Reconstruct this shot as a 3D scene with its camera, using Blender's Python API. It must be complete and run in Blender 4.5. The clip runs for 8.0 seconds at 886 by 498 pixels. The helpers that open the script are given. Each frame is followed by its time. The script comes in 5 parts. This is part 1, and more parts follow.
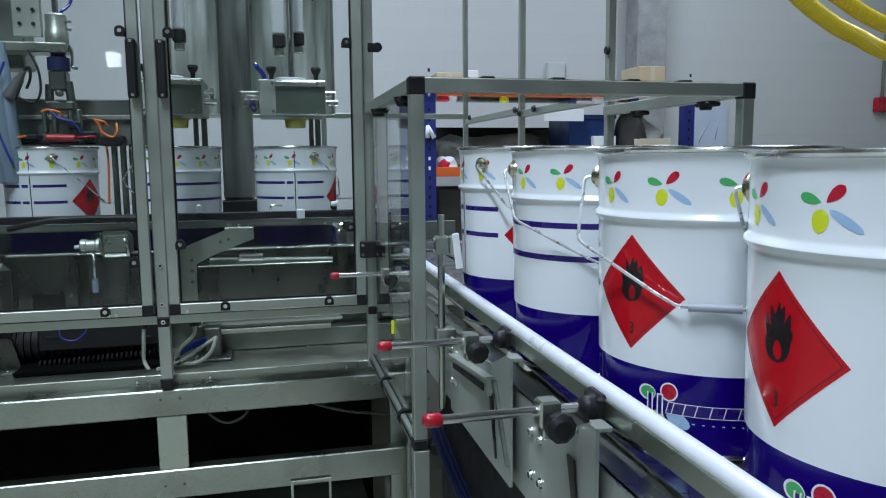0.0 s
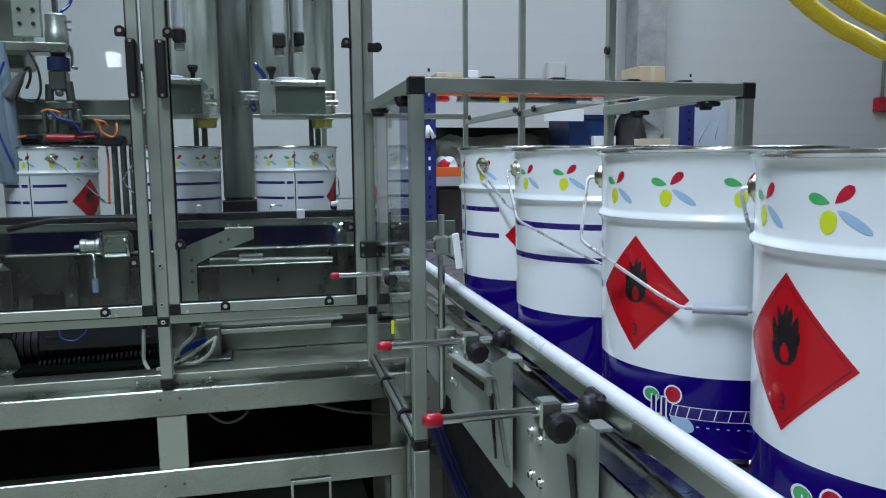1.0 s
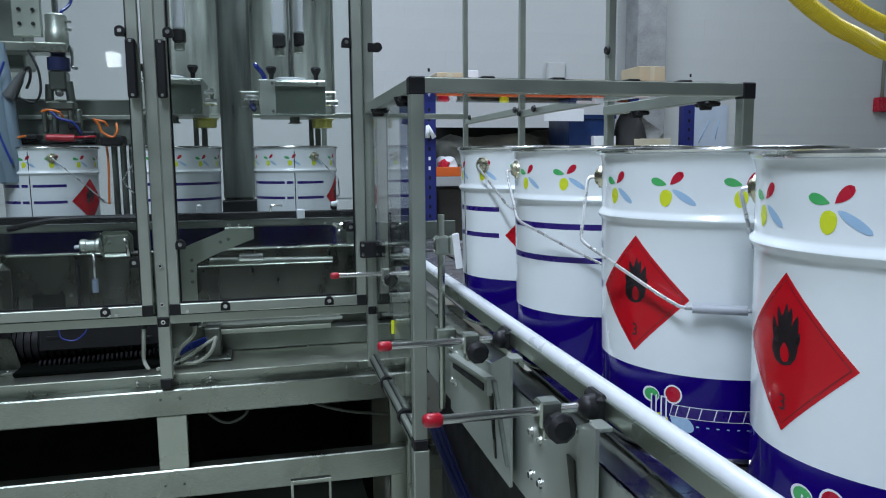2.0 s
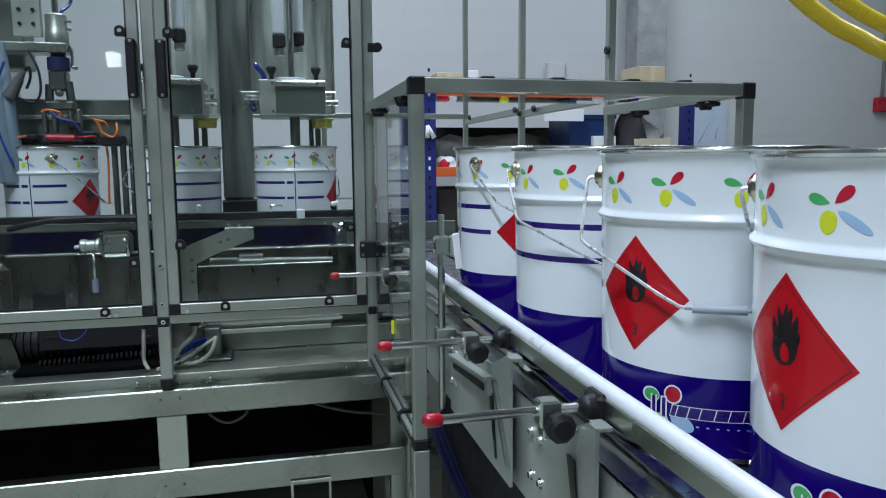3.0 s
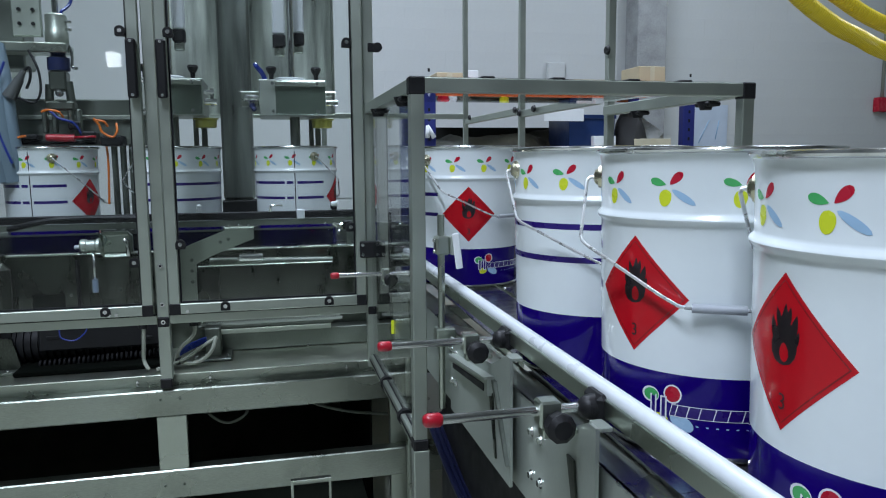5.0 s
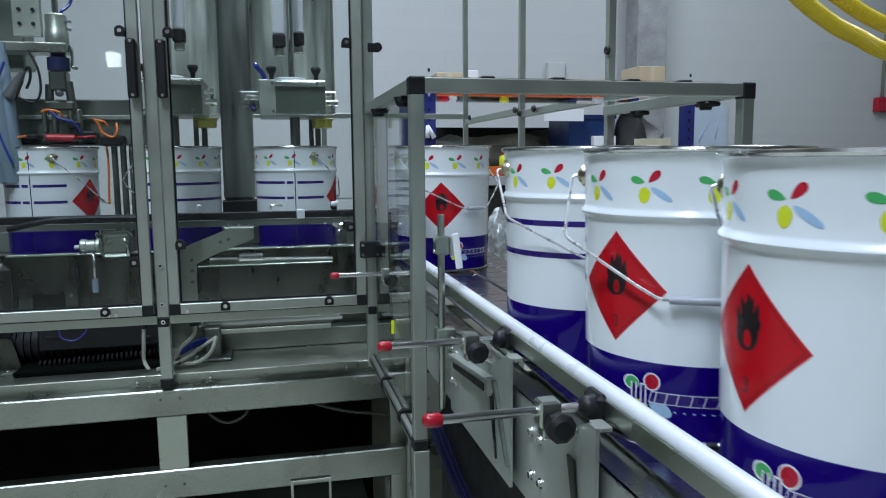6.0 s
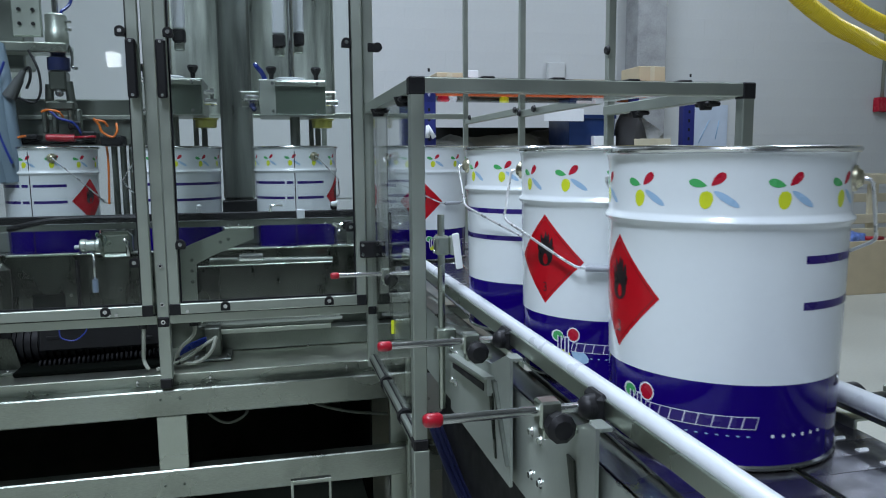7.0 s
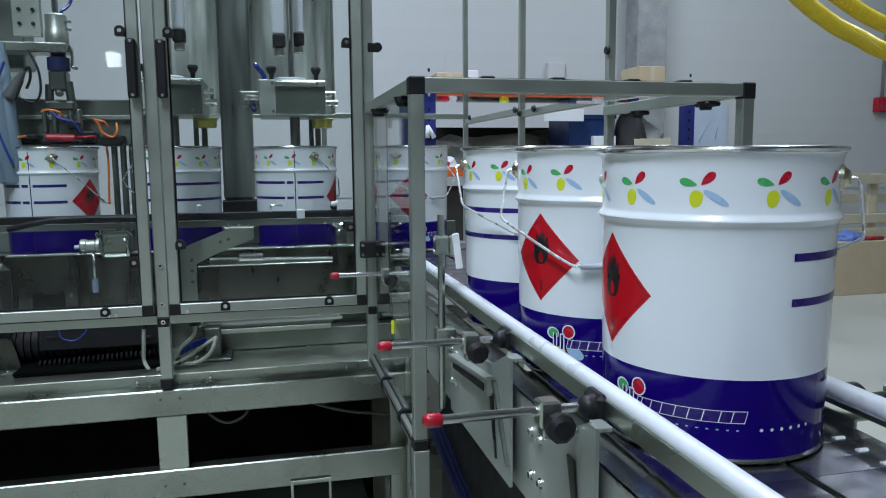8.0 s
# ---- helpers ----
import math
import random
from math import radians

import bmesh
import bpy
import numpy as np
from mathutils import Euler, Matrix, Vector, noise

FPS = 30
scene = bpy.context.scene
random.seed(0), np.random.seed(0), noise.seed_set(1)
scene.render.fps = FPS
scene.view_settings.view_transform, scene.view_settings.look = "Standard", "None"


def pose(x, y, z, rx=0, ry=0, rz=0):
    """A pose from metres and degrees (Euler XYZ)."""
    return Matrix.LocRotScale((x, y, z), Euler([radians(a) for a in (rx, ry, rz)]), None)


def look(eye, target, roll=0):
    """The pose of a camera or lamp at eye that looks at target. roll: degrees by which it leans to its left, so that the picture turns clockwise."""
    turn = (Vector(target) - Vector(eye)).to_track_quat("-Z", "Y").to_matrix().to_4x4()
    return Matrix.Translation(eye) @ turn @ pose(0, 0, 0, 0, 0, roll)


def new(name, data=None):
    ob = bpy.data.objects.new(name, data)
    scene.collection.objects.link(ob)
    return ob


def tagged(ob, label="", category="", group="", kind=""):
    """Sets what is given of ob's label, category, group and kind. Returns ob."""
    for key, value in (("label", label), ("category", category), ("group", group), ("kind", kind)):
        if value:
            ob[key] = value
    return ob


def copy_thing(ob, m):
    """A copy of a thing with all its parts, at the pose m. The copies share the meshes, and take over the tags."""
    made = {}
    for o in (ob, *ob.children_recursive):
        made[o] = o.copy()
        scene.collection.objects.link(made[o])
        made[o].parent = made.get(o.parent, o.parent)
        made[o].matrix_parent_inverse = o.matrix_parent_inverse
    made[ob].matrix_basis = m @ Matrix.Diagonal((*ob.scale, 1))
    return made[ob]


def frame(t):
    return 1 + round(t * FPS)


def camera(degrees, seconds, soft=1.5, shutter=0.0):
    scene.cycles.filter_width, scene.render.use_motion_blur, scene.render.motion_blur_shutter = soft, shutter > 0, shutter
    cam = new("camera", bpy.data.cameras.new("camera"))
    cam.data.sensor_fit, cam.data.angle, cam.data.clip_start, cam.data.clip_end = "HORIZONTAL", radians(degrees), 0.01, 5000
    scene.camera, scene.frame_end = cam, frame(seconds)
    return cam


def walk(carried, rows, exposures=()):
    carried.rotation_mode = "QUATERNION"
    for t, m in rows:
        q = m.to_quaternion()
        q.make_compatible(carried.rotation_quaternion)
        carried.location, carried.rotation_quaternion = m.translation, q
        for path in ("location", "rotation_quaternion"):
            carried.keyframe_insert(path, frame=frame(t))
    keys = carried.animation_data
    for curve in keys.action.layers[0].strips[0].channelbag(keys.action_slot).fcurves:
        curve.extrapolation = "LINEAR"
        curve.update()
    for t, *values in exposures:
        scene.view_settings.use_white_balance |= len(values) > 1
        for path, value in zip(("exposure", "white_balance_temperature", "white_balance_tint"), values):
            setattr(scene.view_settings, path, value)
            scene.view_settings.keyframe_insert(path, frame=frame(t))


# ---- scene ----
EYE = Vector((0.0, 0.0, 1.2))
YAW, PITCH = radians(13.36), radians(-6.98)
AIM = EYE + Vector((math.sin(YAW) * math.cos(PITCH), math.cos(YAW) * math.cos(PITCH), math.sin(PITCH)))
cam = camera(62.8, 8.0, soft=1.1, shutter=0.5)
walk(cam, [(0.0, look(EYE, AIM, -0.46)), (8.0, look(EYE, AIM, -0.46))])

# ---------------------------------------------------------------- world and lights
world = bpy.data.worlds.new("hall_air")
scene.world = world
world.use_nodes = True
world.node_tree.nodes["Background"].inputs[0].default_value = (0.6, 0.7, 0.75, 1)
world.node_tree.nodes["Background"].inputs[1].default_value = 0.24
scene.view_settings.exposure = 0.0

CEIL = 5.2
LAMPS = [(-1.1, -1.1, 194), (-1.5, 1.1, 72), (4.3, 4.2, 74), (0.4, 3.5, 156)]
for lx, ly, watts in LAMPS:
    lamp = bpy.data.lights.new("tube_light", "AREA")
    lamp.shape, lamp.size, lamp.size_y = "RECTANGLE", 0.32, 2.4
    lamp.energy, lamp.color = watts, (0.87, 1.0, 1.225)
    new("tube_light", lamp).matrix_world = look((lx, ly, CEIL - 0.22), (lx, ly, 0))

# ---------------------------------------------------------------- materials


def mat(name, color, rough=0.5, metal=0.0, scale=12.0, vary=0.12, bump=0.0, fine=180.0, stretch=(1, 1, 1), rvary=0.1, coat=0.0, emit=0.0, flow=None, spec=0.5):
    """A surface with two scales of variation: broad stains and fine grain."""
    m = bpy.data.materials.new(name)
    m.use_nodes = True
    nt = m.node_tree
    b = nt.nodes["Principled BSDF"]
    tc = nt.nodes.new("ShaderNodeTexCoord")
    mp = nt.nodes.new("ShaderNodeMapping")
    mp.inputs["Scale"].default_value = stretch
    nt.links.new(tc.outputs["Object"], mp.inputs["Vector"])
    n1 = nt.nodes.new("ShaderNodeTexNoise")
    n1.inputs["Scale"].default_value, n1.inputs["Detail"].default_value = scale, 5
    n2 = nt.nodes.new("ShaderNodeTexNoise")
    n2.inputs["Scale"].default_value, n2.inputs["Detail"].default_value = fine, 3
    if flow:
        mf = nt.nodes.new("ShaderNodeMapping")
        mf.inputs["Scale"].default_value = flow
        nt.links.new(tc.outputs["Object"], mf.inputs["Vector"])
        nt.links.new(mf.outputs["Vector"], n1.inputs["Vector"])
    else:
        nt.links.new(tc.outputs["Object"], n1.inputs["Vector"])
    nt.links.new(mp.outputs["Vector"], n2.inputs["Vector"])
    mixn = nt.nodes.new("ShaderNodeMath")
    mixn.operation = "MULTIPLY_ADD"
    mixn.inputs[1].default_value = 0.35
    nt.links.new(n2.outputs["Fac"], mixn.inputs[0])
    nt.links.new(n1.outputs["Fac"], mixn.inputs[2])
    ramp = nt.nodes.new("ShaderNodeMapRange")
    ramp.inputs["From Min"].default_value, ramp.inputs["From Max"].default_value = 0.35, 1.0
    ramp.inputs["To Min"].default_value, ramp.inputs["To Max"].default_value = 1 - vary, 1 + vary
    nt.links.new(mixn.outputs[0], ramp.inputs["Value"])
    mul = nt.nodes.new("ShaderNodeVectorMath")
    mul.operation = "MULTIPLY"
    mul.inputs[0].default_value = color
    nt.links.new(ramp.outputs[0], mul.inputs[1])
    nt.links.new(mul.outputs[0], b.inputs["Base Color"])
    b.inputs["Metallic"].default_value = metal
    b.inputs["Specular IOR Level"].default_value = spec
    rr = nt.nodes.new("ShaderNodeMapRange")
    rr.inputs["From Min"].default_value, rr.inputs["From Max"].default_value = 0.3, 0.7
    rr.inputs["To Min"].default_value, rr.inputs["To Max"].default_value = max(0.02, rough - rvary), min(1, rough + rvary)
    nt.links.new(n1.outputs["Fac"], rr.inputs["Value"])
    nt.links.new(rr.outputs[0], b.inputs["Roughness"])
    if bump:
        bp = nt.nodes.new("ShaderNodeBump")
        bp.inputs["Strength"].default_value, bp.inputs["Distance"].default_value = bump, 0.002
        nt.links.new(n2.outputs["Fac"], bp.inputs["Height"])
        nt.links.new(bp.outputs[0], b.inputs["Normal"])
    if coat:
        b.inputs["Coat Weight"].default_value, b.inputs["Coat Roughness"].default_value = coat, 0.05
    if emit:
        b.inputs["Emission Color"].default_value = (*color, 1)
        b.inputs["Emission Strength"].default_value = emit
    return m


def clear(name, tint=(1, 1, 1), rough=0.0, gain=1.0):
    """Clear acrylic sheet: light goes straight through, the surface mirrors by its gloss."""
    m = bpy.data.materials.new(name)
    m.use_nodes = True
    nt = m.node_tree
    nt.nodes.remove(nt.nodes["Principled BSDF"])
    tr, gl, mx, lw = (nt.nodes.new("ShaderNode" + k) for k in ("BsdfTransparent", "BsdfGlossy", "MixShader", "LayerWeight"))
    tr.inputs[0].default_value = (*tint, 1)
    gl.inputs["Roughness"].default_value = rough
    lw.inputs["Blend"].default_value = 0.5
    pw, ma = nt.nodes.new("ShaderNodeMath"), nt.nodes.new("ShaderNodeMath")
    pw.operation, ma.operation = "POWER", "MULTIPLY_ADD"
    pw.inputs[1].default_value = 5.0
    ma.inputs[1].default_value, ma.inputs[2].default_value = 0.82, 0.03
    cap = nt.nodes.new("ShaderNodeMath")
    cap.operation = "MULTIPLY"
    cap.inputs[1].default_value = gain
    nt.links.new(lw.outputs["Facing"], pw.inputs[0])
    nt.links.new(pw.outputs[0], ma.inputs[0])
    nt.links.new(ma.outputs[0], cap.inputs[0])
    nt.links.new(cap.outputs[0], mx.inputs[0])
    nt.links.new(tr.outputs[0], mx.inputs[1])
    nt.links.new(gl.outputs[0], mx.inputs[2])
    nt.links.new(mx.outputs[0], nt.nodes["Material Output"].inputs[0])
    return m


STEEL = mat("brushed_stainless", (0.399, 0.435, 0.376), 0.33, 1.0, 5, 0.16, 0.08, 90, (14, 14, 1))
# Strong tone blotches here imitate patchy highlights on the beams.
STEEL_H = mat("brushed_stainless_beam", (0.31, 0.338, 0.292), 0.33, 1.0, 3.2, 0.5, 0.07, 90, (1, 14, 14), rvary=0.2)
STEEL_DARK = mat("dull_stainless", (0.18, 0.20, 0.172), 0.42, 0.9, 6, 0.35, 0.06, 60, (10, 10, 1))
# Upright streaks in these two colours imitate streaky reflections.
STREAK = mat("streaky_stainless_sheet", (0.52, 0.56, 0.50), 0.38, 0.85, 7, 0.75, 0.06, 60, (10, 10, 1), rvary=0.14, flow=(3.2, 3.2, 0.35))
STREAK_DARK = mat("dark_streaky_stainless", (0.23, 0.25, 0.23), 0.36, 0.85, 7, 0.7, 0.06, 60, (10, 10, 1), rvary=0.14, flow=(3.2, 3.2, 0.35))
DECK = mat("stained_steel_deck", (0.58, 0.61, 0.52), 0.36, 1.0, 5, 0.24, 0.04, 120, (2, 6, 6), rvary=0.04)
# Grimy steel whose colour also holds the shade low in the machine.
GRIME_SHADE = mat("grimy_shaded_steel", (0.078, 0.086, 0.073), 0.32, 1.0, 8, 0.8, 0.1, 60, (4, 4, 2), rvary=0.15, flow=(2.2, 2.2, 0.9))
SATIN = mat("satin_steel_sheet", (0.380, 0.415, 0.371), 0.42, 0.6, 7, 0.2, 0.05, 90, (10, 10, 1))
ALU = mat("anodised_aluminium", (0.39, 0.425, 0.37), 0.42, 0.85, 6, 0.12, 0.05, 200, (10, 10, 1))
CHROME = mat("polished_rod", (0.62, 0.63, 0.62), 0.16, 1.0, 20, 0.05)
ZINC = mat("zinc_yellow_plate", (0.55, 0.52, 0.38), 0.3, 1.0, 60, 0.2)
BLACK = mat("black_plastic", (0.009, 0.009, 0.01), 0.5, 0.0, 30, 0.2, 0.1, 300, spec=0.28)
RUBBER = mat("black_rubber", (0.008, 0.008, 0.009), 0.65, 0.0, 20, 0.3, spec=0.25)
RED = mat("red_plastic", (0.34, 0.006, 0.018), 0.3, 0.0, 30, 0.1)
WHITE_PL = mat("white_polyethylene", (0.58, 0.61, 0.63), 0.32, 0.0, 9, 0.06, 0.03, 60)
TIN = mat("white_lacquered_tin", (0.73, 0.78, 0.79), 0.2, 0.0, 4, 0.03, 0.0, 90, rvary=0.05, coat=0.5)
TIN_BLUE = mat("blue_lacquered_tin", (0.008, 0.0006, 0.135), 0.08, 0.0, 5, 0.1, 0.0, 90, rvary=0.03, spec=0.28)
TIN_EDGE = mat("bare_tin_edge", (0.62, 0.63, 0.62), 0.2, 1.0, 30, 0.15)
P_RED = mat("print_red", (0.45, 0.01, 0.03), 0.25, 0, 30, 0.06)
P_GREEN = mat("print_green", (0.07, 0.40, 0.12), 0.25, 0, 30, 0.06)
P_YELLOW = mat("print_lime", (0.62, 0.68, 0.03), 0.25, 0, 30, 0.06)
P_SKY = mat("print_sky_blue", (0.33, 0.50, 0.68), 0.25, 0, 30, 0.06)
P_NAVY = mat("print_violet_blue", (0.02, 0.006, 0.14), 0.3, 0, 30, 0.06)
P_WHITE = mat("print_white", (0.75, 0.76, 0.8), 0.25, 0, 30, 0.06)
P_BLACK = mat("print_black", (0.012, 0.008, 0.01), 0.3, 0, 30, 0.06)
LABEL_RED = mat("hazard_label_red", (0.48, 0.005, 0.013), 0.22, 0, 14, 0.08, spec=0.35)
LABEL_EDGE = mat("hazard_label_line", (0.2, 0.006, 0.008), 0.3, 0, 14, 0.08)
ACRYLIC = clear("clear_acrylic", (0.97, 0.985, 0.98), 0.0, 1.2)
ACRYLIC_DOOR = clear("door_acrylic", (0.93, 0.95, 0.94), 0.01)
COVER = clear("grey_inspection_cover", (0.74, 0.77, 0.75), 0.05, 1.6)
SMOKE = clear("smoked_polycarbonate", (0.36, 0.36, 0.40), 0.04)
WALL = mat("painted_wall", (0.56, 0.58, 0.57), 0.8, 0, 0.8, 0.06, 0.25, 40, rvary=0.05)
# Colour of the unseen walls, kept dark so panes and steel reflect less.
WALL_DARKENED = mat("darkened_unseen_wall", (0.22, 0.23, 0.225), 0.8, 0, 0.8, 0.1, 0.2, 40, rvary=0.05)
CONCRETE = mat("rough_concrete", (0.32, 0.33, 0.33), 0.9, 0, 6, 0.35, 0.6, 60)
FLOOR = mat("sealed_concrete_floor", (0.44, 0.445, 0.385), 0.35, 0, 1.4, 0.18, 0.06, 60)
CEILING = mat("ceiling_sheet", (0.3, 0.31, 0.31), 0.8, 0, 1, 0.08)
CARD = mat("brown_cardboard", (0.5, 0.42, 0.28), 0.85, 0, 8, 0.1, 0.1, 120)
PINE = mat("pale_pine", (0.55, 0.5, 0.36), 0.7, 0, 6, 0.18, 0.15, 40, (1, 1, 12))
RACK_BLUE = mat("rack_blue_paint", (0.015, 0.022, 0.14), 0.4, 0, 10, 0.15)
RACK_ORANGE = mat("rack_orange_paint", (0.6, 0.11, 0.02), 0.4, 0, 10, 0.12)
TARP = mat("olive_tarpaulin", (0.075, 0.073, 0.052), 0.75, 0, 7, 0.5, 0.4, 30)
HOSE = mat("yellow_ribbed_hose", (0.66, 0.5, 0.02), 0.35, 0, 10, 0.1)
CUP = mat("drip_cup_brass", (0.42, 0.4, 0.08), 0.35, 0.3, 20, 0.2)
CABLE_BLUE = mat("blue_air_tube", (0.014, 0.035, 0.24), 0.3, 0, 20, 0.1)
CABLE_GREY = mat("grey_cable", (0.32, 0.34, 0.28), 0.5, 0, 20, 0.1)
ORANGE = mat("orange_cable", (0.65, 0.16, 0.02), 0.4, 0, 20, 0.1)
BLUE_BIN = mat("blue_bin_plastic", (0.01, 0.03, 0.11), 0.4, 0, 10, 0.1)
PAPER = mat("white_paper", (0.75, 0.77, 0.78), 0.7, 0, 10, 0.05)
CHAIN = mat("steel_slat_chain", (0.37, 0.37, 0.40), 0.22, 0.95, 9, 0.5, 0.05, 80)
# Black of the motor paint, also used where parts only lie in shade.
PAINT_SHADE_BLACK = mat("motor_and_shade_black", (0.009, 0.009, 0.01), 0.55, 0, 20, 0.3, spec=0.25)
# Near-black colours standing for deep shade under and inside the machine.
SHADE_SHEET = mat("deep_shade_sheet", (0.035, 0.042, 0.032), 0.5, 0, 5, 0.5, 0.1, 40)
SHADE_BLACK = mat("matte_shade_black", (0.004, 0.005, 0.004), 0.95, 0, 5, 0.3, spec=0.02)
GLOW = mat("lamp_diffuser", (0.95, 1.0, 0.98), 0.4, emit=6.0)

# ---------------------------------------------------------------- mesh tools


def box(bm, lo, hi, bevel=0.0, mi=0):
    lo, hi = Vector(lo), Vector(hi)
    g = bmesh.ops.create_cube(bm, size=1.0, matrix=Matrix.LocRotScale((lo + hi) / 2, None, [abs(a) for a in (hi - lo)]))
    fs = {f for v in g["verts"] for f in v.link_faces}
    for f in fs:
        f.material_index = mi
    if bevel:
        es = list({e for f in fs for e in f.edges})
        bmesh.ops.bevel(bm, geom=es, offset=bevel, segments=1, affect="EDGES", material=-1)
    return bm


def rod(bm, p0, p1, r, r2=None, seg=16, mi=0, caps=True):
    p0, p1 = Vector(p0), Vector(p1)
    d = p1 - p0
    m = Matrix.Translation((p0 + p1) / 2) @ d.to_track_quat("Z", "Y").to_matrix().to_4x4()
    g = bmesh.ops.create_cone(bm, cap_ends=caps, segments=seg, radius1=r, radius2=r if r2 is None else r2, depth=d.length, matrix=m)
    for f in {f for v in g["verts"] for f in v.link_faces}:
        f.material_index = mi
        f.smooth = len(f.verts) == 4
    return bm


def tube(bm, pts, r, seg=10, mi=0, ridge=0.0):
    """A round tube through points; ridge adds a ribbed radius."""
    pts = [Vector(p) for p in pts]
    rings = []
    a = None
    for i, p in enumerate(pts):
        d = (pts[min(i + 1, len(pts) - 1)] - pts[max(i - 1, 0)]).normalized()
        if a is None:
            a = d.cross(Vector((0.31, 0.17, 0.93)) if abs(d.z) < 0.8 else Vector((0.9, 0.3, 0.1))).normalized()
        else:
            a = (a - d * a.dot(d)).normalized()
        b = d.cross(a)
        rr = r + (ridge if i % 2 else 0.0)
        rings.append([bm.verts.new(p + rr * (math.cos(2 * math.pi * k / seg) * a + math.sin(2 * math.pi * k / seg) * b)) for k in range(seg)])
    for r0, r1 in zip(rings, rings[1:]):
        for k in range(seg):
            f = bm.faces.new((r0[k], r0[(k + 1) % seg], r1[(k + 1) % seg], r1[k]))
            f.smooth, f.material_index = True, mi
    for rg in (rings[0][::-1], rings[-1]):
        bm.faces.new(rg).material_index = mi
    return bm


def bend(pts, n=6):
    """Catmull-Rom points through the given ones."""
    p = [Vector(q) for q in pts]
    p = [p[0] * 2 - p[1]] + p + [p[-1] * 2 - p[-2]]
    out = []
    for i in range(1, len(p) - 2):
        for k in range(n):
            t = k / n
            out.append(0.5 * (2 * p[i] + (p[i + 1] - p[i - 1]) * t + (2 * p[i - 1] - 5 * p[i] + 4 * p[i + 1] - p[i + 2]) * t * t + (3 * p[i] - p[i - 1] - 3 * p[i + 1] + p[i + 2]) * t ** 3))
    return out + [p[-2]]


def lathe(bm, prof, seg=64, center=(0, 0), mi=None):
    """Turn a profile of (radius, height) about a vertical axis; mi gives a material per band."""
    rings = []
    for r, z in prof:
        rings.append([bm.verts.new((center[0] + r * math.cos(2 * math.pi * k / seg), center[1] + r * math.sin(2 * math.pi * k / seg), z)) for k in range(seg)])
    for i, (r0, r1) in enumerate(zip(rings, rings[1:])):
        for k in range(seg):
            f = bm.faces.new((r0[k], r0[(k + 1) % seg], r1[(k + 1) % seg], r1[k]))
            f.smooth = True
            f.material_index = mi[i] if mi else 0
    return bm


def ball(bm, c, r, mi=0, seg=14, squash=1.0):
    g = bmesh.ops.create_uvsphere(bm, u_segments=seg, v_segments=seg // 2 + 1, radius=r, matrix=Matrix.LocRotScale(c, None, (1, 1, squash)))
    for f in {f for v in g["verts"] for f in v.link_faces}:
        f.smooth, f.material_index = True, mi
    return bm


def knob_x(bm, prof, at, seg=18):
    """A turned shape about the x axis: profile of (radius, x offset)."""
    tmp = lathe(bmesh.new(), prof, seg)
    bmesh.ops.transform(tmp, verts=tmp.verts, matrix=Matrix.Translation(at) @ Matrix.Rotation(math.pi / 2, 4, "Y"))
    me = bpy.data.meshes.new("tmp")
    tmp.to_mesh(me)
    tmp.free()
    bm.from_mesh(me)
    bpy.data.meshes.remove(me)
    return bm


def thing(name, loc, label, category, group="", kind=""):
    ob = new(name)
    ob.location = loc
    ob.empty_display_size = 0.1
    return tagged(ob, label, category, group, kind)


def root_of(ob):
    while ob.parent:
        ob = ob.parent
    return ob


def mesh_of(name, bm, mats, shift=(0, 0, 0)):
    if any(shift):
        bmesh.ops.translate(bm, verts=bm.verts, vec=-Vector(shift))
    me = bpy.data.meshes.new(name)
    bm.normal_update()
    for e in bm.edges:
        if len(e.link_faces) == 2 and e.calc_face_angle(0.0) > 0.6:
            e.smooth = False
    bm.to_mesh(me)
    bm.free()
    for m in mats if isinstance(mats, (list, tuple)) else [mats]:
        me.materials.append(m)
    return me


def part(name, bm, mats, parent, label=""):
    """One mesh under a thing or a part; the mesh is given in world places."""
    ob = new(name, mesh_of(name, bm, mats, root_of(parent).location))
    ob.parent = parent
    return tagged(ob, label)


def solid(name, bm, mats, label, category, group="", kind="", base=None):
    """A thing of one mesh, its origin at its base."""
    vs = [v.co for v in bm.verts]
    if base is None:
        base = ((min(v.x for v in vs) + max(v.x for v in vs)) / 2, (min(v.y for v in vs) + max(v.y for v in vs)) / 2, min(v.z for v in vs))
    ob = new(name, mesh_of(name, bm, mats, base))
    ob.location = base
    return tagged(ob, label, category, group, kind)


def B():
    return bmesh.new()


# ---------------------------------------------------------------- the hall
X0, X1, Y0, Y1 = -7.0, 9.5, -6.5, 7.0


def slab(name, lo, hi, m, label):
    return solid(name, box(B(), lo, hi), m, label, name.split("_")[0], kind="structure")


slab("floor", (X0, Y0, -0.2), (X1, Y1, 0.0), FLOOR, "smooth grey sealed concrete factory floor")
slab("ceiling", (X0, Y0, CEIL), (X1, Y1, CEIL + 0.15), CEILING, "plain light grey factory ceiling")
slab("wall_west", (X0 - 0.25, Y0, 0), (X0, Y1, CEIL), WALL_DARKENED, "unseen grey factory side wall, darkened to weaken reflections")
slab("wall_east", (X1, Y0, 0), (X1 + 0.25, Y1, CEIL), WALL, "pale painted factory side wall")
slab("wall_south", (X0, Y0 - 0.25, 0), (X1, Y0, CEIL), WALL_DARKENED, "unseen grey factory end wall, darkened to weaken reflections")
wall_n = slab("wall_north", (X0, Y1, 0), (X1, Y1 + 0.25, CEIL), WALL, "pale blue-grey painted block wall behind the machine")


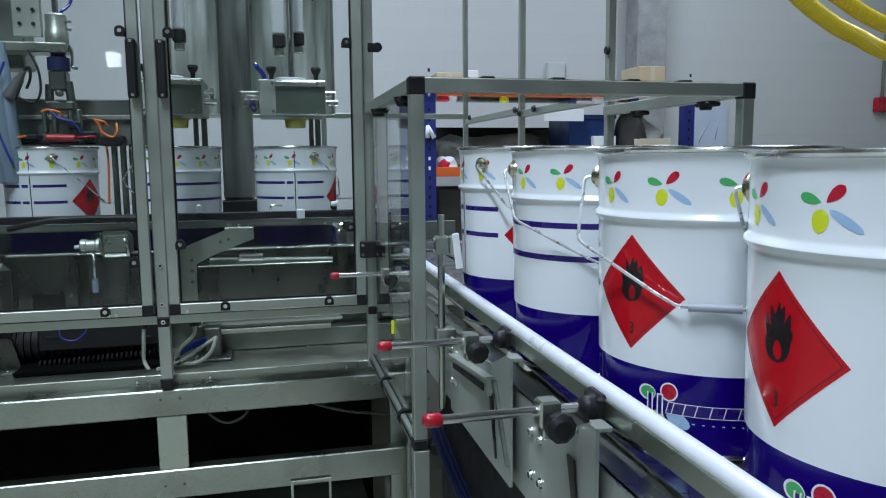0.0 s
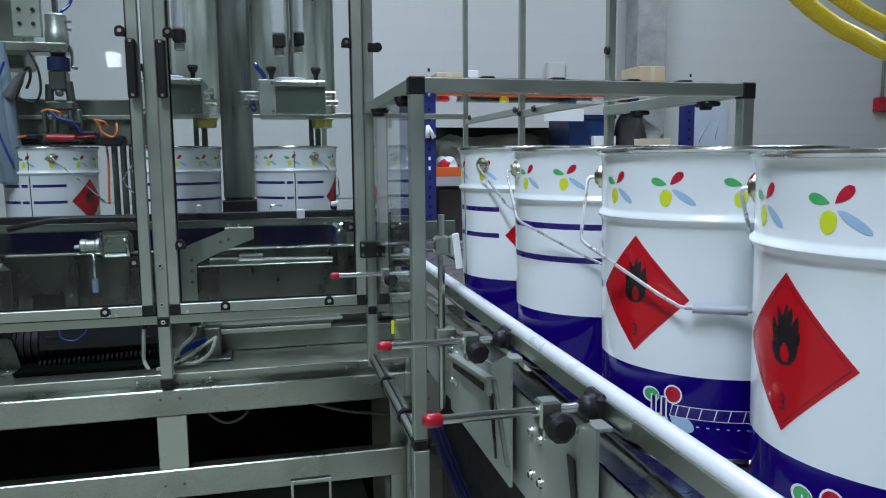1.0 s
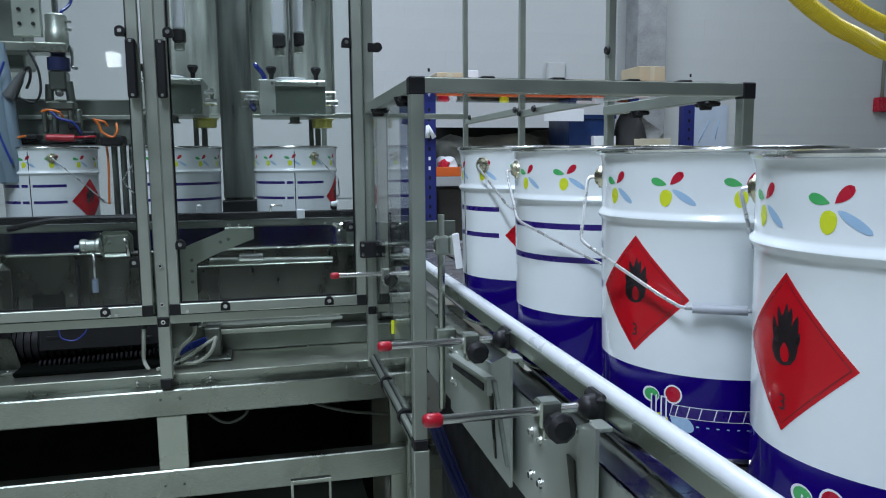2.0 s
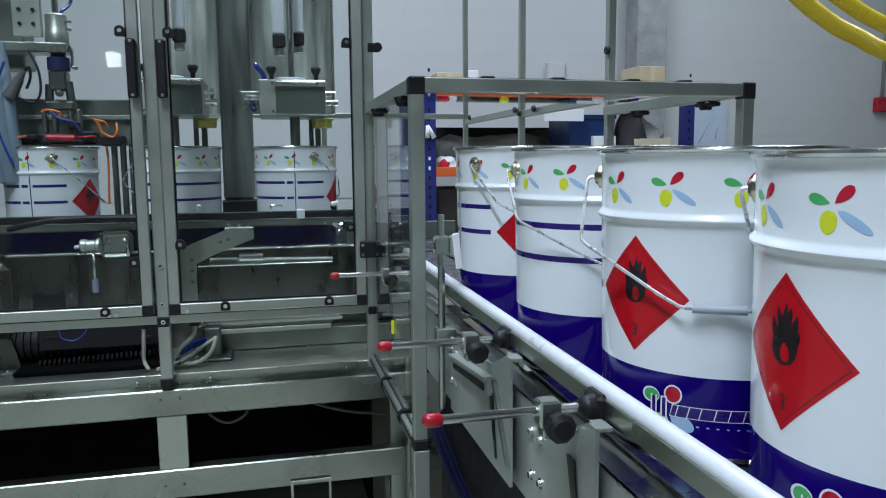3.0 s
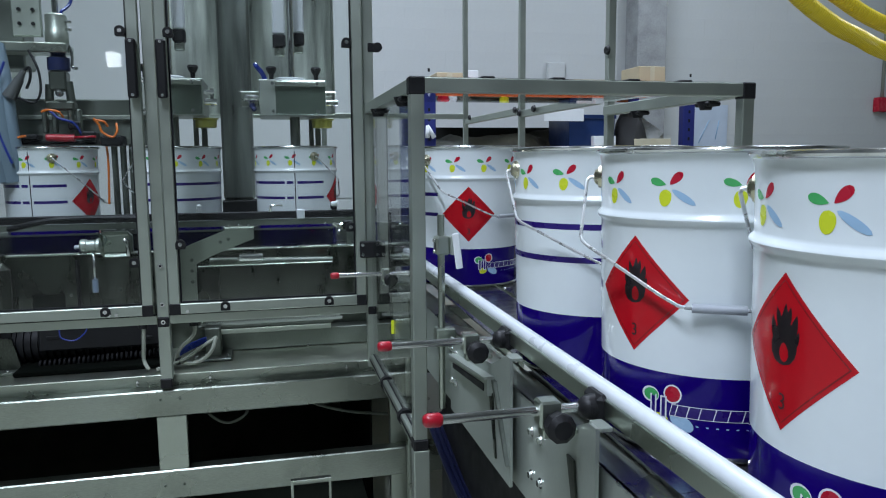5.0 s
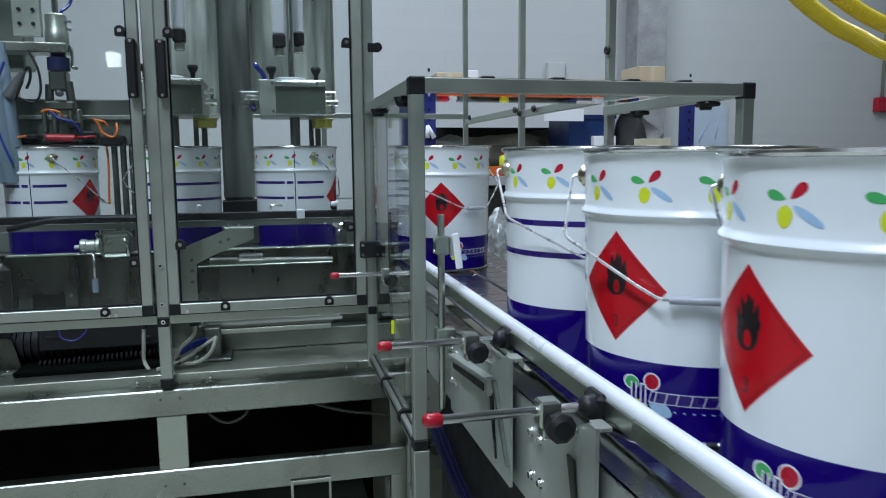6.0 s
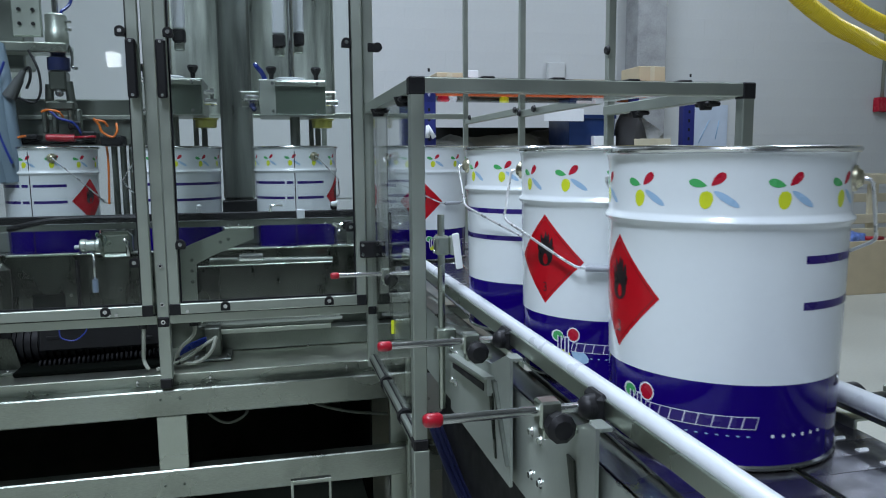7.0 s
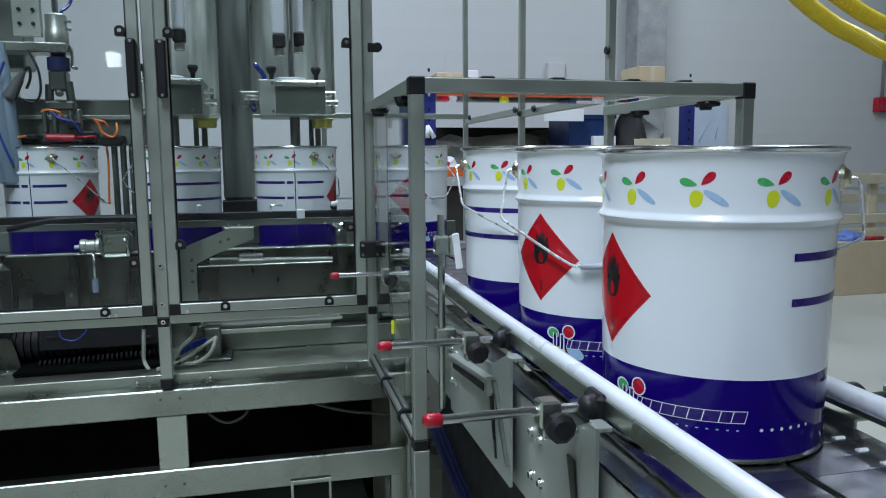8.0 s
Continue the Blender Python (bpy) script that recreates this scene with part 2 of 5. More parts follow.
# ---------------------------------------------------------------- pails
WIRE = mat("galvanised_wire", (0.72, 0.73, 0.73), 0.3, 0.7, 40, 0.1)
ROLL = mat("grey_roll_grip", (0.36, 0.38, 0.41), 0.35, 0, 20, 0.1)
PH, P_RB, P_RT = 0.375, 0.1416, 0.1483


def pail_r(z):
    return P_RB + (P_RT - P_RB) * z / PH


def on_pail(u, z, off, r0):
    """Wrap: u metres round the pail from angle 0, at height z, off the surface."""
    a = u / r0
    r = pail_r(z) + 0.00015 + off * 0.16
    return (r * math.cos(a), r * math.sin(a), z)


def strip_rows(bm, rows, off, cols=4, mi=0):
    """A printed patch from rows of (z, u0, u1)."""
    prev = None
    for z, u0, u1 in rows:
        cur = [bm.verts.new(on_pail(u0 + (u1 - u0) * k / cols, z, off, 0.146)) for k in range(cols + 1)]
        if prev:
            for k in range(cols):
                f = bm.faces.new((prev[k], prev[k + 1], cur[k + 1], cur[k]))
                f.smooth, f.material_index = True, mi
        prev = cur
    return bm


def leaf_rows(u, z, a, b, tilt, n=9):
    """Rows of a tilted ellipse with half axes a, b."""
    c, s = math.cos(tilt), math.sin(tilt)
    top = math.sqrt((a * s) ** 2 + (b * c) ** 2)
    rows = []
    for i in range(n):
        v = top * math.sin((i / (n - 1) - 0.5) * math.pi) * 0.9999
        A = (c / a) ** 2 + (s / b) ** 2
        Bq = 2 * v * c * s * (1 / a ** 2 - 1 / b ** 2)
        C = (v * s / a) ** 2 + (v * c / b) ** 2 - 1
        d = math.sqrt(max(Bq * Bq - 4 * A * C, 1e-12))
        rows.append((z + v, u + (-Bq - d) / (2 * A), u + (-Bq + d) / (2 * A)))
    return rows


def petal(bm, u, z, length, width, deg, off, mi, sharp):
    """A printed drop, pointed at its root, about (u, z); sharp shapes the root."""
    c, d = math.cos(radians(deg)), math.sin(radians(deg))
    n = 14
    prof = [(i / n) ** sharp * (1 - i / n) ** 0.55 for i in range(n + 1)]
    top = max(prof)
    rings = []
    for i, w in enumerate(prof):
        a, w = (i / n - 0.52) * length, max(w / top, 0.02) * width / 2
        rings.append([bm.verts.new(on_pail(u + a * c - q * w * d, z + a * d + q * w * c, off, 0.146)) for q in (-1, 0, 1)])
    for r0, r1 in zip(rings, rings[1:]):
        for k in range(2):
            f = bm.faces.new((r0[k], r1[k], r1[k + 1], r0[k + 1]))
            f.smooth, f.material_index = True, mi
    return bm


def deg_u(deg):
    return radians(deg) * 0.146


def build_pail(side, hang):
    """A lacquered tin pail; side tells on which half the wire bail hangs."""
    p = thing("paint_pail", (0, 0, 0), "white and violet-blue lacquered tin paint pail with wire bail", "pail", "pails on the filling line")
    bead = 0.2888
    prof = [(0.001, 0.012), (0.138, 0.012), (0.139, 0.0), (0.1432, 0.0), (0.1438, 0.003), (0.1418, 0.0055)]
    mi = [2, 2, 2, 2, 2]
    for z in (0.008, 0.06, 0.1023):
        prof.append((pail_r(z), z)); mi.append(1)
    for z in (0.1034, 0.14, 0.19, 0.24, 0.28):
        prof.append((pail_r(z), z)); mi.append(0)
    for dz, dr in ((-0.006, 0.0008), (-0.003, 0.0042), (0.0, 0.0052), (0.003, 0.0042), (0.006, 0.0010), (0.010, 0.0)):
        prof.append((pail_r(bead + dz) + dr, bead + dz)); mi.append(0)
    for z, dr in ((0.32, 0), (0.345, 0.0), (0.358, 0.0004), (0.366, 0.0022), (0.3685, 0.004)):
        prof.append((pail_r(z) + dr, z)); mi.append(0)
    part("body", lathe(B(), prof, 96, mi=mi), [TIN, TIN_BLUE, TIN_EDGE], p)
    rim = [(0.1515, 0.3675), (0.1545, 0.369), (0.1555, 0.3715), (0.1545, 0.374), (0.152, 0.375), (0.149, 0.374), (0.147, 0.370), (0.1464, 0.36), (0.138, 0.02), (0.001, 0.018)]
    part("rim", lathe(B(), rim, 96), TIN_EDGE, p, "bare tin rolled rim and inside")
    # welded side seam
    part("seam", strip_rows(B(), [(0.01 + 0.35 * i / 12, deg_u(-28.2), deg_u(-27.0)) for i in range(13)], 0.0009, 1), P_BLACK, p, "dark soldered side seam")
    # double violet stripes, broken by a gap beside the seam
    for zc in (0.2468, 0.1933):
        for a0, a1 in ((142.5, 318), (321, 330), (335.5, 375)):
            n = max(4, int((a1 - a0) / 4))
            part("stripe", strip_rows(B(), [(zc - 0.0047, deg_u(a0), deg_u(a1)), (zc + 0.0047, deg_u(a0), deg_u(a1))], 0.0006, n), P_NAVY, p, "printed violet stripe")
    # printed flowers round the top
    for k in range(11):
        u, z = deg_u(33.6 + k * 360 / 11), 0.3303
        bm = B()
        petal(bm, u - 0.0138, z + 0.0033, 0.0205, 0.0092, 165, 0.0004, 0, 0.9)
        petal(bm, u + 0.0086, z + 0.0080, 0.0205, 0.0100, 44, 0.0005, 1, 0.9)
        petal(bm, u - 0.0044, z - 0.0159, 0.0205, 0.0150, -97, 0.0006, 2, 0.45)
        petal(bm, u + 0.0180, z - 0.0146, 0.0330, 0.0082, -33, 0.0007, 3, 0.6)
        part("printed_flower", bm, [P_GREEN, P_RED, P_YELLOW, P_SKY], p, "printed flower of four coloured petals")
    # hazard label: diamond, border line, flame and class number
    lu, lz, h = deg_u(48.6), 0.1948, 0.0725

    def diamond(hh, n=14):
        rows = []
        for i in range(n + 1):
            v = -hh + 2 * hh * i / n
            w = max(hh - abs(v), 0.0004)
            rows.append((lz + v, lu - w, lu + w))
        return rows
    lab = part("hazard_label", strip_rows(B(), diamond(h), 0.0008, 24), LABEL_RED, p, "red diamond hazard label")
    bm = B()
    for sgn in (-1, 1):
        for vs in (-1, 1):
            rows = []
            for i in range(9):
                v = (h - 0.007) * i / 8
                w = h - 0.0055 - v
                rows.append((lz + vs * v, lu + sgn * (w - 0.0018), lu + sgn * w))
            strip_rows(bm, rows, 0.0011, 1)
    part("border", bm, LABEL_EDGE, lab, "thin dark border line")
    bm = B()
    fl = [(-0.025, 0.003), (-0.0225, 0.010), (-0.015, 0.0155), (-0.006, 0.0170), (0.003, 0.0150), (0.011, 0.0105), (0.020, 0.0060), (0.028, 0.0030), (0.036, 0.0006)]
    strip_rows(bm, [(lz + 0.0115 + v * 0.92, lu - w + 0.06 * v, lu + w + 0.06 * v) for v, w in fl], 0.0016, 6)
    for du, dv, ln, wd, dg in ((-0.0135, 0.008, 0.024, 0.0080, -78), (0.0125, 0.012, 0.026, 0.0085, -104), (-0.0065, 0.018, 0.022, 0.0075, -74), (0.0065, 0.021, 0.020, 0.0065, -100), (0.0155, 0.002, 0.018, 0.0060, -110)):
        petal(bm, lu + du, lz + 0.0115 + dv, ln, wd, dg, 0.0020, 0, 0.9)
    part("flame", bm, P_BLACK, lab, "black printed flame")
    bm = B()
    petal(bm, lu + 0.001, lz + 0.0, 0.018, 0.0115, -88, 0.0028, 0, 0.7)
    part("flame_core", bm, LABEL_RED, lab)
    cu = bpy.data.curves.new("class_number", "FONT")
    cu.body, cu.size, cu.align_x = "3", 0.022, "CENTER"
    tmp = bpy.data.objects.new("tmp", cu)
    scene.collection.objects.link(tmp)
    bpy.context.view_layer.update()
    me = bpy.data.meshes.new_from_object(tmp.evaluated_get(bpy.context.evaluated_depsgraph_get()))
    bpy.data.objects.remove(tmp)
    bm = B()
    bm.from_mesh(me)
    bpy.data.meshes.remove(me)
    for v in bm.verts:
        v.co = on_pail(lu + v.co.x, lz - 0.053 + v.co.y, 0.0014, 0.146)
    part("class_number", bm, P_BLACK, lab, "black class number three")
    # maker's mark on the blue band: a petal sign and white blocks with dark cores
    bm = B()
    u0, z0 = deg_u(59), 0.061
    strip_rows(bm, leaf_rows(u0 + 0.000, z0 + 0.011, 0.012, 0.010, 0.0), 0.0007, 4, 0)
    strip_rows(bm, leaf_rows(u0 + 0.001, z0 + 0.011, 0.010, 0.008, 0.0), 0.0010, 4, 1)
    strip_rows(bm, leaf_rows(u0 + 0.029, z0 + 0.016, 0.0115, 0.0120, 0.0), 0.0007, 4, 0)
    strip_rows(bm, leaf_rows(u0 + 0.029, z0 + 0.016, 0.0095, 0.0100, 0.0), 0.0010, 4, 2)
    strip_rows(bm, leaf_rows(u0 + 0.013, z0 - 0.018, 0.011, 0.008, 0.2), 0.0007, 4, 3)
    strip_rows(bm, leaf_rows(u0 + 0.041, z0 - 0.018, 0.016, 0.009, -0.5), 0.0007, 4, 4)
    for w0 in (0.002, 0.0155):
        strip_rows(bm, [(z0 - 0.016, u0 + w0 - 0.002, u0 + w0 + 0.0065), (z0 + 0.012, u0 + w0 - 0.002, u0 + w0 + 0.0065)], 0.0012, 1, 0)
        strip_rows(bm, [(z0 - 0.014, u0 + w0, u0 + w0 + 0.0045), (z0 + 0.010, u0 + w0, u0 + w0 + 0.0045)], 0.0016, 1, 5)
    part("petal_mark", bm, [P_WHITE, P_GREEN, P_RED, P_YELLOW, P_SKY, P_NAVY], p, "printed petal mark in colours")
    # a row of slanted white-edged blue bars
    name = None
    x = u0 + 0.026
    for k, w in enumerate((0.006, 0.0125, 0.0130, 0.0160, 0.0150, 0.0160, 0.0185, 0.0130, 0.0150)):
        bm = B()
        lean = 0.0034
        for d, off, mi in ((0.0009, 0.0011 if k % 2 else 0.0013, 0), (0.0, 0.0018, 1)):
            rows = []
            for i in range(5):
                q = i / 4
                rows.append((z0 - 0.0105 - d + (0.0135 + 2 * d) * q, x - d + lean * q, x + w + d + lean * q))
            strip_rows(bm, rows, off, 4, mi)
        mark = part("printed_mark", bm, [P_WHITE, P_NAVY], p if name is None else name, "white-edged slanted blue bar" if name is None else "")
        name = name or mark
        x += w + 0.0013
    bm = B()
    for k in range(9):
        u = u0 + 0.058 + k * 0.0118
        strip_rows(bm, [(z0 - 0.0208, u, u + 0.0034), (z0 - 0.0192, u, u + 0.0034)], 0.0009, 1, 1)
    for k in range(6):
        strip_rows(bm, leaf_rows(u0 + 0.183 + k * 0.0135, z0 - 0.0195, 0.0022, 0.0022, 0), 0.0009, 3)
    for a in (100, 124):
        strip_rows(bm, leaf_rows(deg_u(200 + a - 100), 0.03, 0.003, 0.003, 0), 0.0009, 3)
    tagged(part("fine_print", bm, [P_WHITE, P_SKY], p), "row of tiny pale print marks", kind="stuff")
    # ears and bail
    zE = 0.337
    for a in (0, math.pi):
        c, s = math.cos(a), math.sin(a)
        bm = B()
        r = pail_r(zE)
        rod(bm, (c * (r - 0.002), s * r, zE), (c * (r + 0.004), s * r, zE), 0.0165, 0.015, 20)
        rod(bm, (c * (r + 0.004), s * r, zE), (c * (r + 0.009), s * r, zE), 0.0125, 0.009, 20)
        rod(bm, (c * (r + 0.009), s * r, zE), (c * (r + 0.011), s * r, zE), 0.009, 0.004, 20)
        part("ear", bm, ZINC, p, "pressed zinc-plated bail ear")
    # wire bail: a flat frame hinged on the ears, leaning on the pail's side
    half = [(0.150, 0.0), (0.158, 0.0), (0.164, 0.002), (0.167, 0.008), (0.167, 0.06), (0.167, 0.107), (0.165, 0.115), (0.160, 0.1215), (0.115, 0.158), (0.068, 0.196), (0.046, 0.2115), (0.038, 0.2145), (0.031, 0.2145)]
    flat = half + [(0.015, 0.2145), (-0.015, 0.2145)] + [(-x, d) for x, d in half[::-1]]
    tilt = radians(hang)
    place = lambda x, d: (x, side * d * math.sin(tilt), zE - d * math.cos(tilt))
    bail = part("bail", tube(B(), [place(*q) for q in flat], 0.0023, 8), WIRE, p, "bright wire bail")
    part("grip", tube(B(), [place(x, 0.2145) for x in (0.030, 0.015, -0.015, -0.030)], 0.0056, 12), ROLL, bail, "grey plastic roll grip")
    return p


pail_a = build_pail(-1, 46)
pail_b = build_pail(1, 46)
BELT = 0.8384


def belt_z(y):
    """The belt climbs gently towards the machine."""
    return BELT + 0.0217 * (min(max(y, 0.4), 2.75) - 0.858)


def belt_x(y):
    """The line of the pails runs slightly askew on the belt."""
    return 0.5765 - 0.0376 * (y - 0.858)


def place_pail(src, x, y, rz, label=""):
    ob = copy_thing(src, pose(x, y, belt_z(y), 0, 0, rz))
    return tagged(ob, label)


pail_c = place_pail(pail_b, 0.567, 1.53, 217, "white and violet-blue tin pail entering the machine")
pail_d = place_pail(pail_a, 0.567, 1.20, -25)
for ob, y, rz in ((pail_a, 0.52, 138), (pail_b, 0.86, 155)):
    ob.matrix_basis = pose(0.567, y, belt_z(y), 0, 0, rz)
place_pail(pail_b, 0.097, 2.75, 294, "white and violet-blue tin pail waiting under a filling head")
place_pail(pail_b, -0.316, 2.75, 46, "white and violet-blue tin pail waiting under a filling head")
place_pail(pail_b, -0.726, 2.75, 286, "white and violet-blue tin pail at the lid station")


# ---------------------------------------------------------------- conveyor
def conveyor():
    c = thing("conveyor", (0.567, 1.0, 0.0), "stainless steel slat-chain conveyor carrying the pails", "conveyor")
    for x, nm in ((0.385, "side_plate"), (0.745, "side_plate")):
        part(nm, box(B(), (x - 0.003, -0.9, 0.66), (x + 0.003, 2.36, 0.826), 0.001), SATIN, c)
        sgn = -1 if x < 0.5 else 1
        part("edge_flange", box(B(), (x + sgn * 0.003, -0.9, 0.822), (x - sgn * 0.048, 2.36, 0.826)), STEEL, c)
    part("wear_strip", box(B(), (0.5875, -0.9, 0.80), (0.5965, 2.36, 0.826)), RUBBER, c)
    # Made-up box, hides lit floor and gives the shade below the belt.
    part("shade_box", box(B(), (0.43, 0.45, 0.03), (0.71, 1.85, 0.62), 0.01), PAINT_SHADE_BLACK, c, "added black box for the shade under the belt")
    for y in (-0.55, 0.35, 2.2):
        bm = B()
        box(bm, (0.40, y - 0.02, 0.70), (0.73, y + 0.02, 0.74), 0.002)
        part("cross_bar", bm, STEEL_H, c)
        for x in (0.42, 0.71):
            part("leg", box(B(), (x - 0.02, y - 0.02, 0.0), (x + 0.02, y + 0.02, 0.70), 0.003), STEEL, c)
    for x, w, dz, r in ((0.405, -1, 0.0, 0.0115), (0.746, 1, -0.026, 0.0140)):
        part("guide_rail", tube(B(), [(x, -0.9 + 0.1 * k, 0.9125 + dz + 0.008 * (-2.1 + 0.1 * k)) for k in range(32)], r, 20), WHITE_PL, c, "white plastic pail guide rail")
        bm = box(B(), (x + w * 0.011 - 0.004, -0.9, 0.886 + dz), (x + w * 0.011 + 0.004, 2.2, 0.910 + dz), 0.001)
        for v in bm.verts:
            v.co.z += 0.008 * (v.co.y - 1.2)
        part("rail_backing", bm, STEEL, c)
    return c


conv = conveyor()
slat = box(B(), (-0.0795, -0.01915, -0.004), (0.0795, 0.01915, 0))
slat_me = mesh_of("slat", slat, CHAIN)
for xs in (0.5065, 0.6775):
    for k in range(89):
        o = new("slat", slat_me)
        o.parent = conv
        y = -0.88 + 0.0385 * k
        o.location = (xs - 0.567, y - 1.0, belt_z(y) - (0.0005 if k % 2 else 0.0009))
        o.rotation_euler = (math.atan(0.0217) if y > 0.4 else 0.0, 0, 0)


# Added pale rods that imitate bright glints along the slat edges.
glint_me = mesh_of("glint_rod", rod(B(), (-0.0075, 0, 0), (0.0075, 0, 0), 0.0042, seg=12), mat("belt_glint_white", (0.82, 0.83, 0.82), 0.3, 0.2, 40, 0.1))
for k in range(26):
    o = new("glint_rod", glint_me)
    o.parent = conv
    y = 0.42 + 0.0385 * k
    o.location = (0.711 - 0.567, y - 1.0, belt_z(y) - 0.0022)


def knob_x_shape(x, y, z):
    prof = [(0.0005, -0.012), (0.005, -0.0115), (0.0075, -0.0095), (0.0088, -0.006), (0.0088, 0.007), (0.0082, 0.0092), (0.006, 0.012)]
    return knob_x(B(), prof, (x, y, z))


def prism_x(bm, outline, x0, x1):
    """A flat plate with the given outline in y and z."""
    lo = [bm.verts.new((x0, y, z)) for y, z in outline]
    hi = [bm.verts.new((x1, y, z)) for y, z in outline]
    bm.faces.new(lo)
    bm.faces.new(hi[::-1])
    for k in range(len(lo)):
        bm.faces.new((lo[k], hi[k], hi[(k + 1) % len(lo)], lo[(k + 1) % len(lo)]))
    bmesh.ops.recalc_face_normals(bm, faces=bm.faces)
    return bm


def rail_bracket(y, end_x, hold_x, ya, yb, arm):
    """A cross rod that sets the guide rail: red end knob, clamp block and hand wheels."""
    c = thing("rail_bracket", (0.372, y, 0.66), "steel guide rail bracket with red end knob and black hand wheels", "bracket", "guide rail brackets")
    z = 0.892
    part("cross_rod", rod(B(), (end_x + 0.01, y, z), (0.392, y, z), 0.006, seg=16), CHROME, c)
    bm = knob_x_shape(end_x, y, z)
    part("end_knob", bm, RED, c, "red plastic end knob")
    part("clamp_block", box(B(), (hold_x - 0.014, y - 0.013, z - 0.02), (hold_x + 0.014, y + 0.013, z + 0.014), 0.003), STEEL, c)
    bm = rod(B(), (hold_x + 0.006, y - 0.014, z - 0.014), (hold_x + 0.006, y - 0.032, z - 0.014), 0.017, 0.019, seg=9)
    rod(bm, (hold_x + 0.006, y - 0.032, z - 0.014), (hold_x + 0.006, y - 0.038, z - 0.014), 0.019, 0.012, seg=9)
    part("hand_wheel", bm, BLACK, c, "black fluted hand wheel")
    bm = rod(B(), (0.376, y - 0.004, z), (0.402, y - 0.004, z), 0.016, 0.019, seg=12)
    ball(bm, (0.379, y - 0.004, z), 0.016)
    box(bm, (0.382, y - 0.024, z - 0.017), (0.399, y + 0.024, z + 0.019), 0.006)
    part("rail_clamp", bm, BLACK, c, "black plastic rail clamp")
    # folded side panel, bolted on; a dark strip gives its narrow slanting slot
    bm = prism_x(B(), [(ya, 0.668), (ya, 0.884), (ya + 0.02, 0.884), (ya + 0.10, 0.848), (yb - 0.05, 0.826), (yb, 0.826), (yb, 0.668)], 0.364, 0.369)
    box(bm, (0.369, ya, 0.878), (0.386, ya + 0.03, 0.884), 0.001)
    part("bracket_plate", bm, SATIN, c, "stainless bracket panel")
    sy = ya + (0.035 if arm else 0.0)
    # Raised dark sliver in place of the slot's crease shadow.
    bm = prism_x(B(), [(sy + 0.078, 0.822), (sy + 0.056, 0.822), (sy + 0.032, 0.69), (sy + 0.038, 0.69)], 0.3605, 0.3635)
    part("slot", bm, GRIME_SHADE, c, "dark strip for the shade of a slanting slot")
    part("block_post", box(B(), (hold_x - 0.009, y - 0.010, 0.858), (hold_x + 0.009, y + 0.010, z - 0.021), 0.002), STEEL, c)
    part("block_foot", box(B(), (hold_x + 0.0095, y - 0.006, 0.859), (0.3635, y + 0.006, 0.866), 0.001), STEEL, c)
    if arm:
        bm = prism_x(B(), [(1.162, 0.795), (1.162, 0.829), (1.42, 0.803), (1.42, 0.774)], 0.352, 0.3637)
        prism_x(bm, [(1.162, 0.824), (1.162, 0.829), (1.42, 0.803), (1.42, 0.798)], 0.346, 0.352)
        part("arm", bm, SATIN, c, "folded stainless arm")
        part("arm_slot", prism_x(B(), [(1.18, 0.799), (1.18, 0.812), (1.40, 0.789), (1.40, 0.779)], 0.3505, 0.352), PAINT_SHADE_BLACK, c, "black slot in the arm")
        part("gusset", prism_x(B(), [(1.156, 0.826), (1.142, 0.826), (1.074, 0.705), (1.079, 0.705)], 0.357, 0.3637), STEEL_DARK, c, "thin dark gusset")
    for yy, zz in ((yb - 0.013, 0.802), (yb - 0.05, 0.802), (yb - 0.013, 0.735), (yb - 0.05, 0.738)):
        bm = rod(B(), (0.364, yy, zz), (0.358, yy, zz), 0.0052, seg=6)
        rod(bm, (0.364, yy, zz), (0.3625, yy, zz), 0.008, seg=14)
        part("bolt", bm, CHROME, c)
    return c


rail_bracket(0.815, 0.179, 0.325, 0.760, 0.985, False)
rail_bracket(1.174, 0.177, 0.325, 1.075, 1.47, True)
rail_bracket(1.955, 0.163, 0.305, 1.87, 2.1, False)


def far_bracket(y):
    """A plain rail holder on the far side of the belt."""
    c = thing("rail_holder", (0.80, y, 0.66), "steel rail holder with black clamp on the far side", "bracket", "far rail brackets")
    z = 0.868
    part("cross_rod", rod(B(), (0.76, y, z), (0.98, y, z), 0.006, seg=14), CHROME, c)
    bm = knob_x(B(), [(0.001, -0.014), (0.016, -0.012), (0.019, -0.004), (0.019, 0.008), (0.015, 0.014), (0.001, 0.015)], (0.772, y, z + 0.004))
    part("rail_clamp", bm, BLACK, c, "black plastic rail clamp")
    part("clamp_block", box(B(), (0.835, y - 0.013, z - 0.02), (0.863, y + 0.013, z + 0.014), 0.003), STEEL, c)
    part("hand_wheel", rod(B(), (0.849, y - 0.014, z - 0.012), (0.849, y - 0.036, z - 0.012), 0.018, 0.015, seg=9), BLACK, c)
    part("stay", box(B(), (0.752, y - 0.03, 0.69), (0.757, y + 0.03, 0.85), 0.001), STEEL, c)
    part("stay_foot", box(B(), (0.757, y - 0.02, 0.842), (0.86, y + 0.02, 0.847), 0.001), STEEL, c)


far_bracket(0.815)
far_bracket(1.174)
far_bracket(1.955)


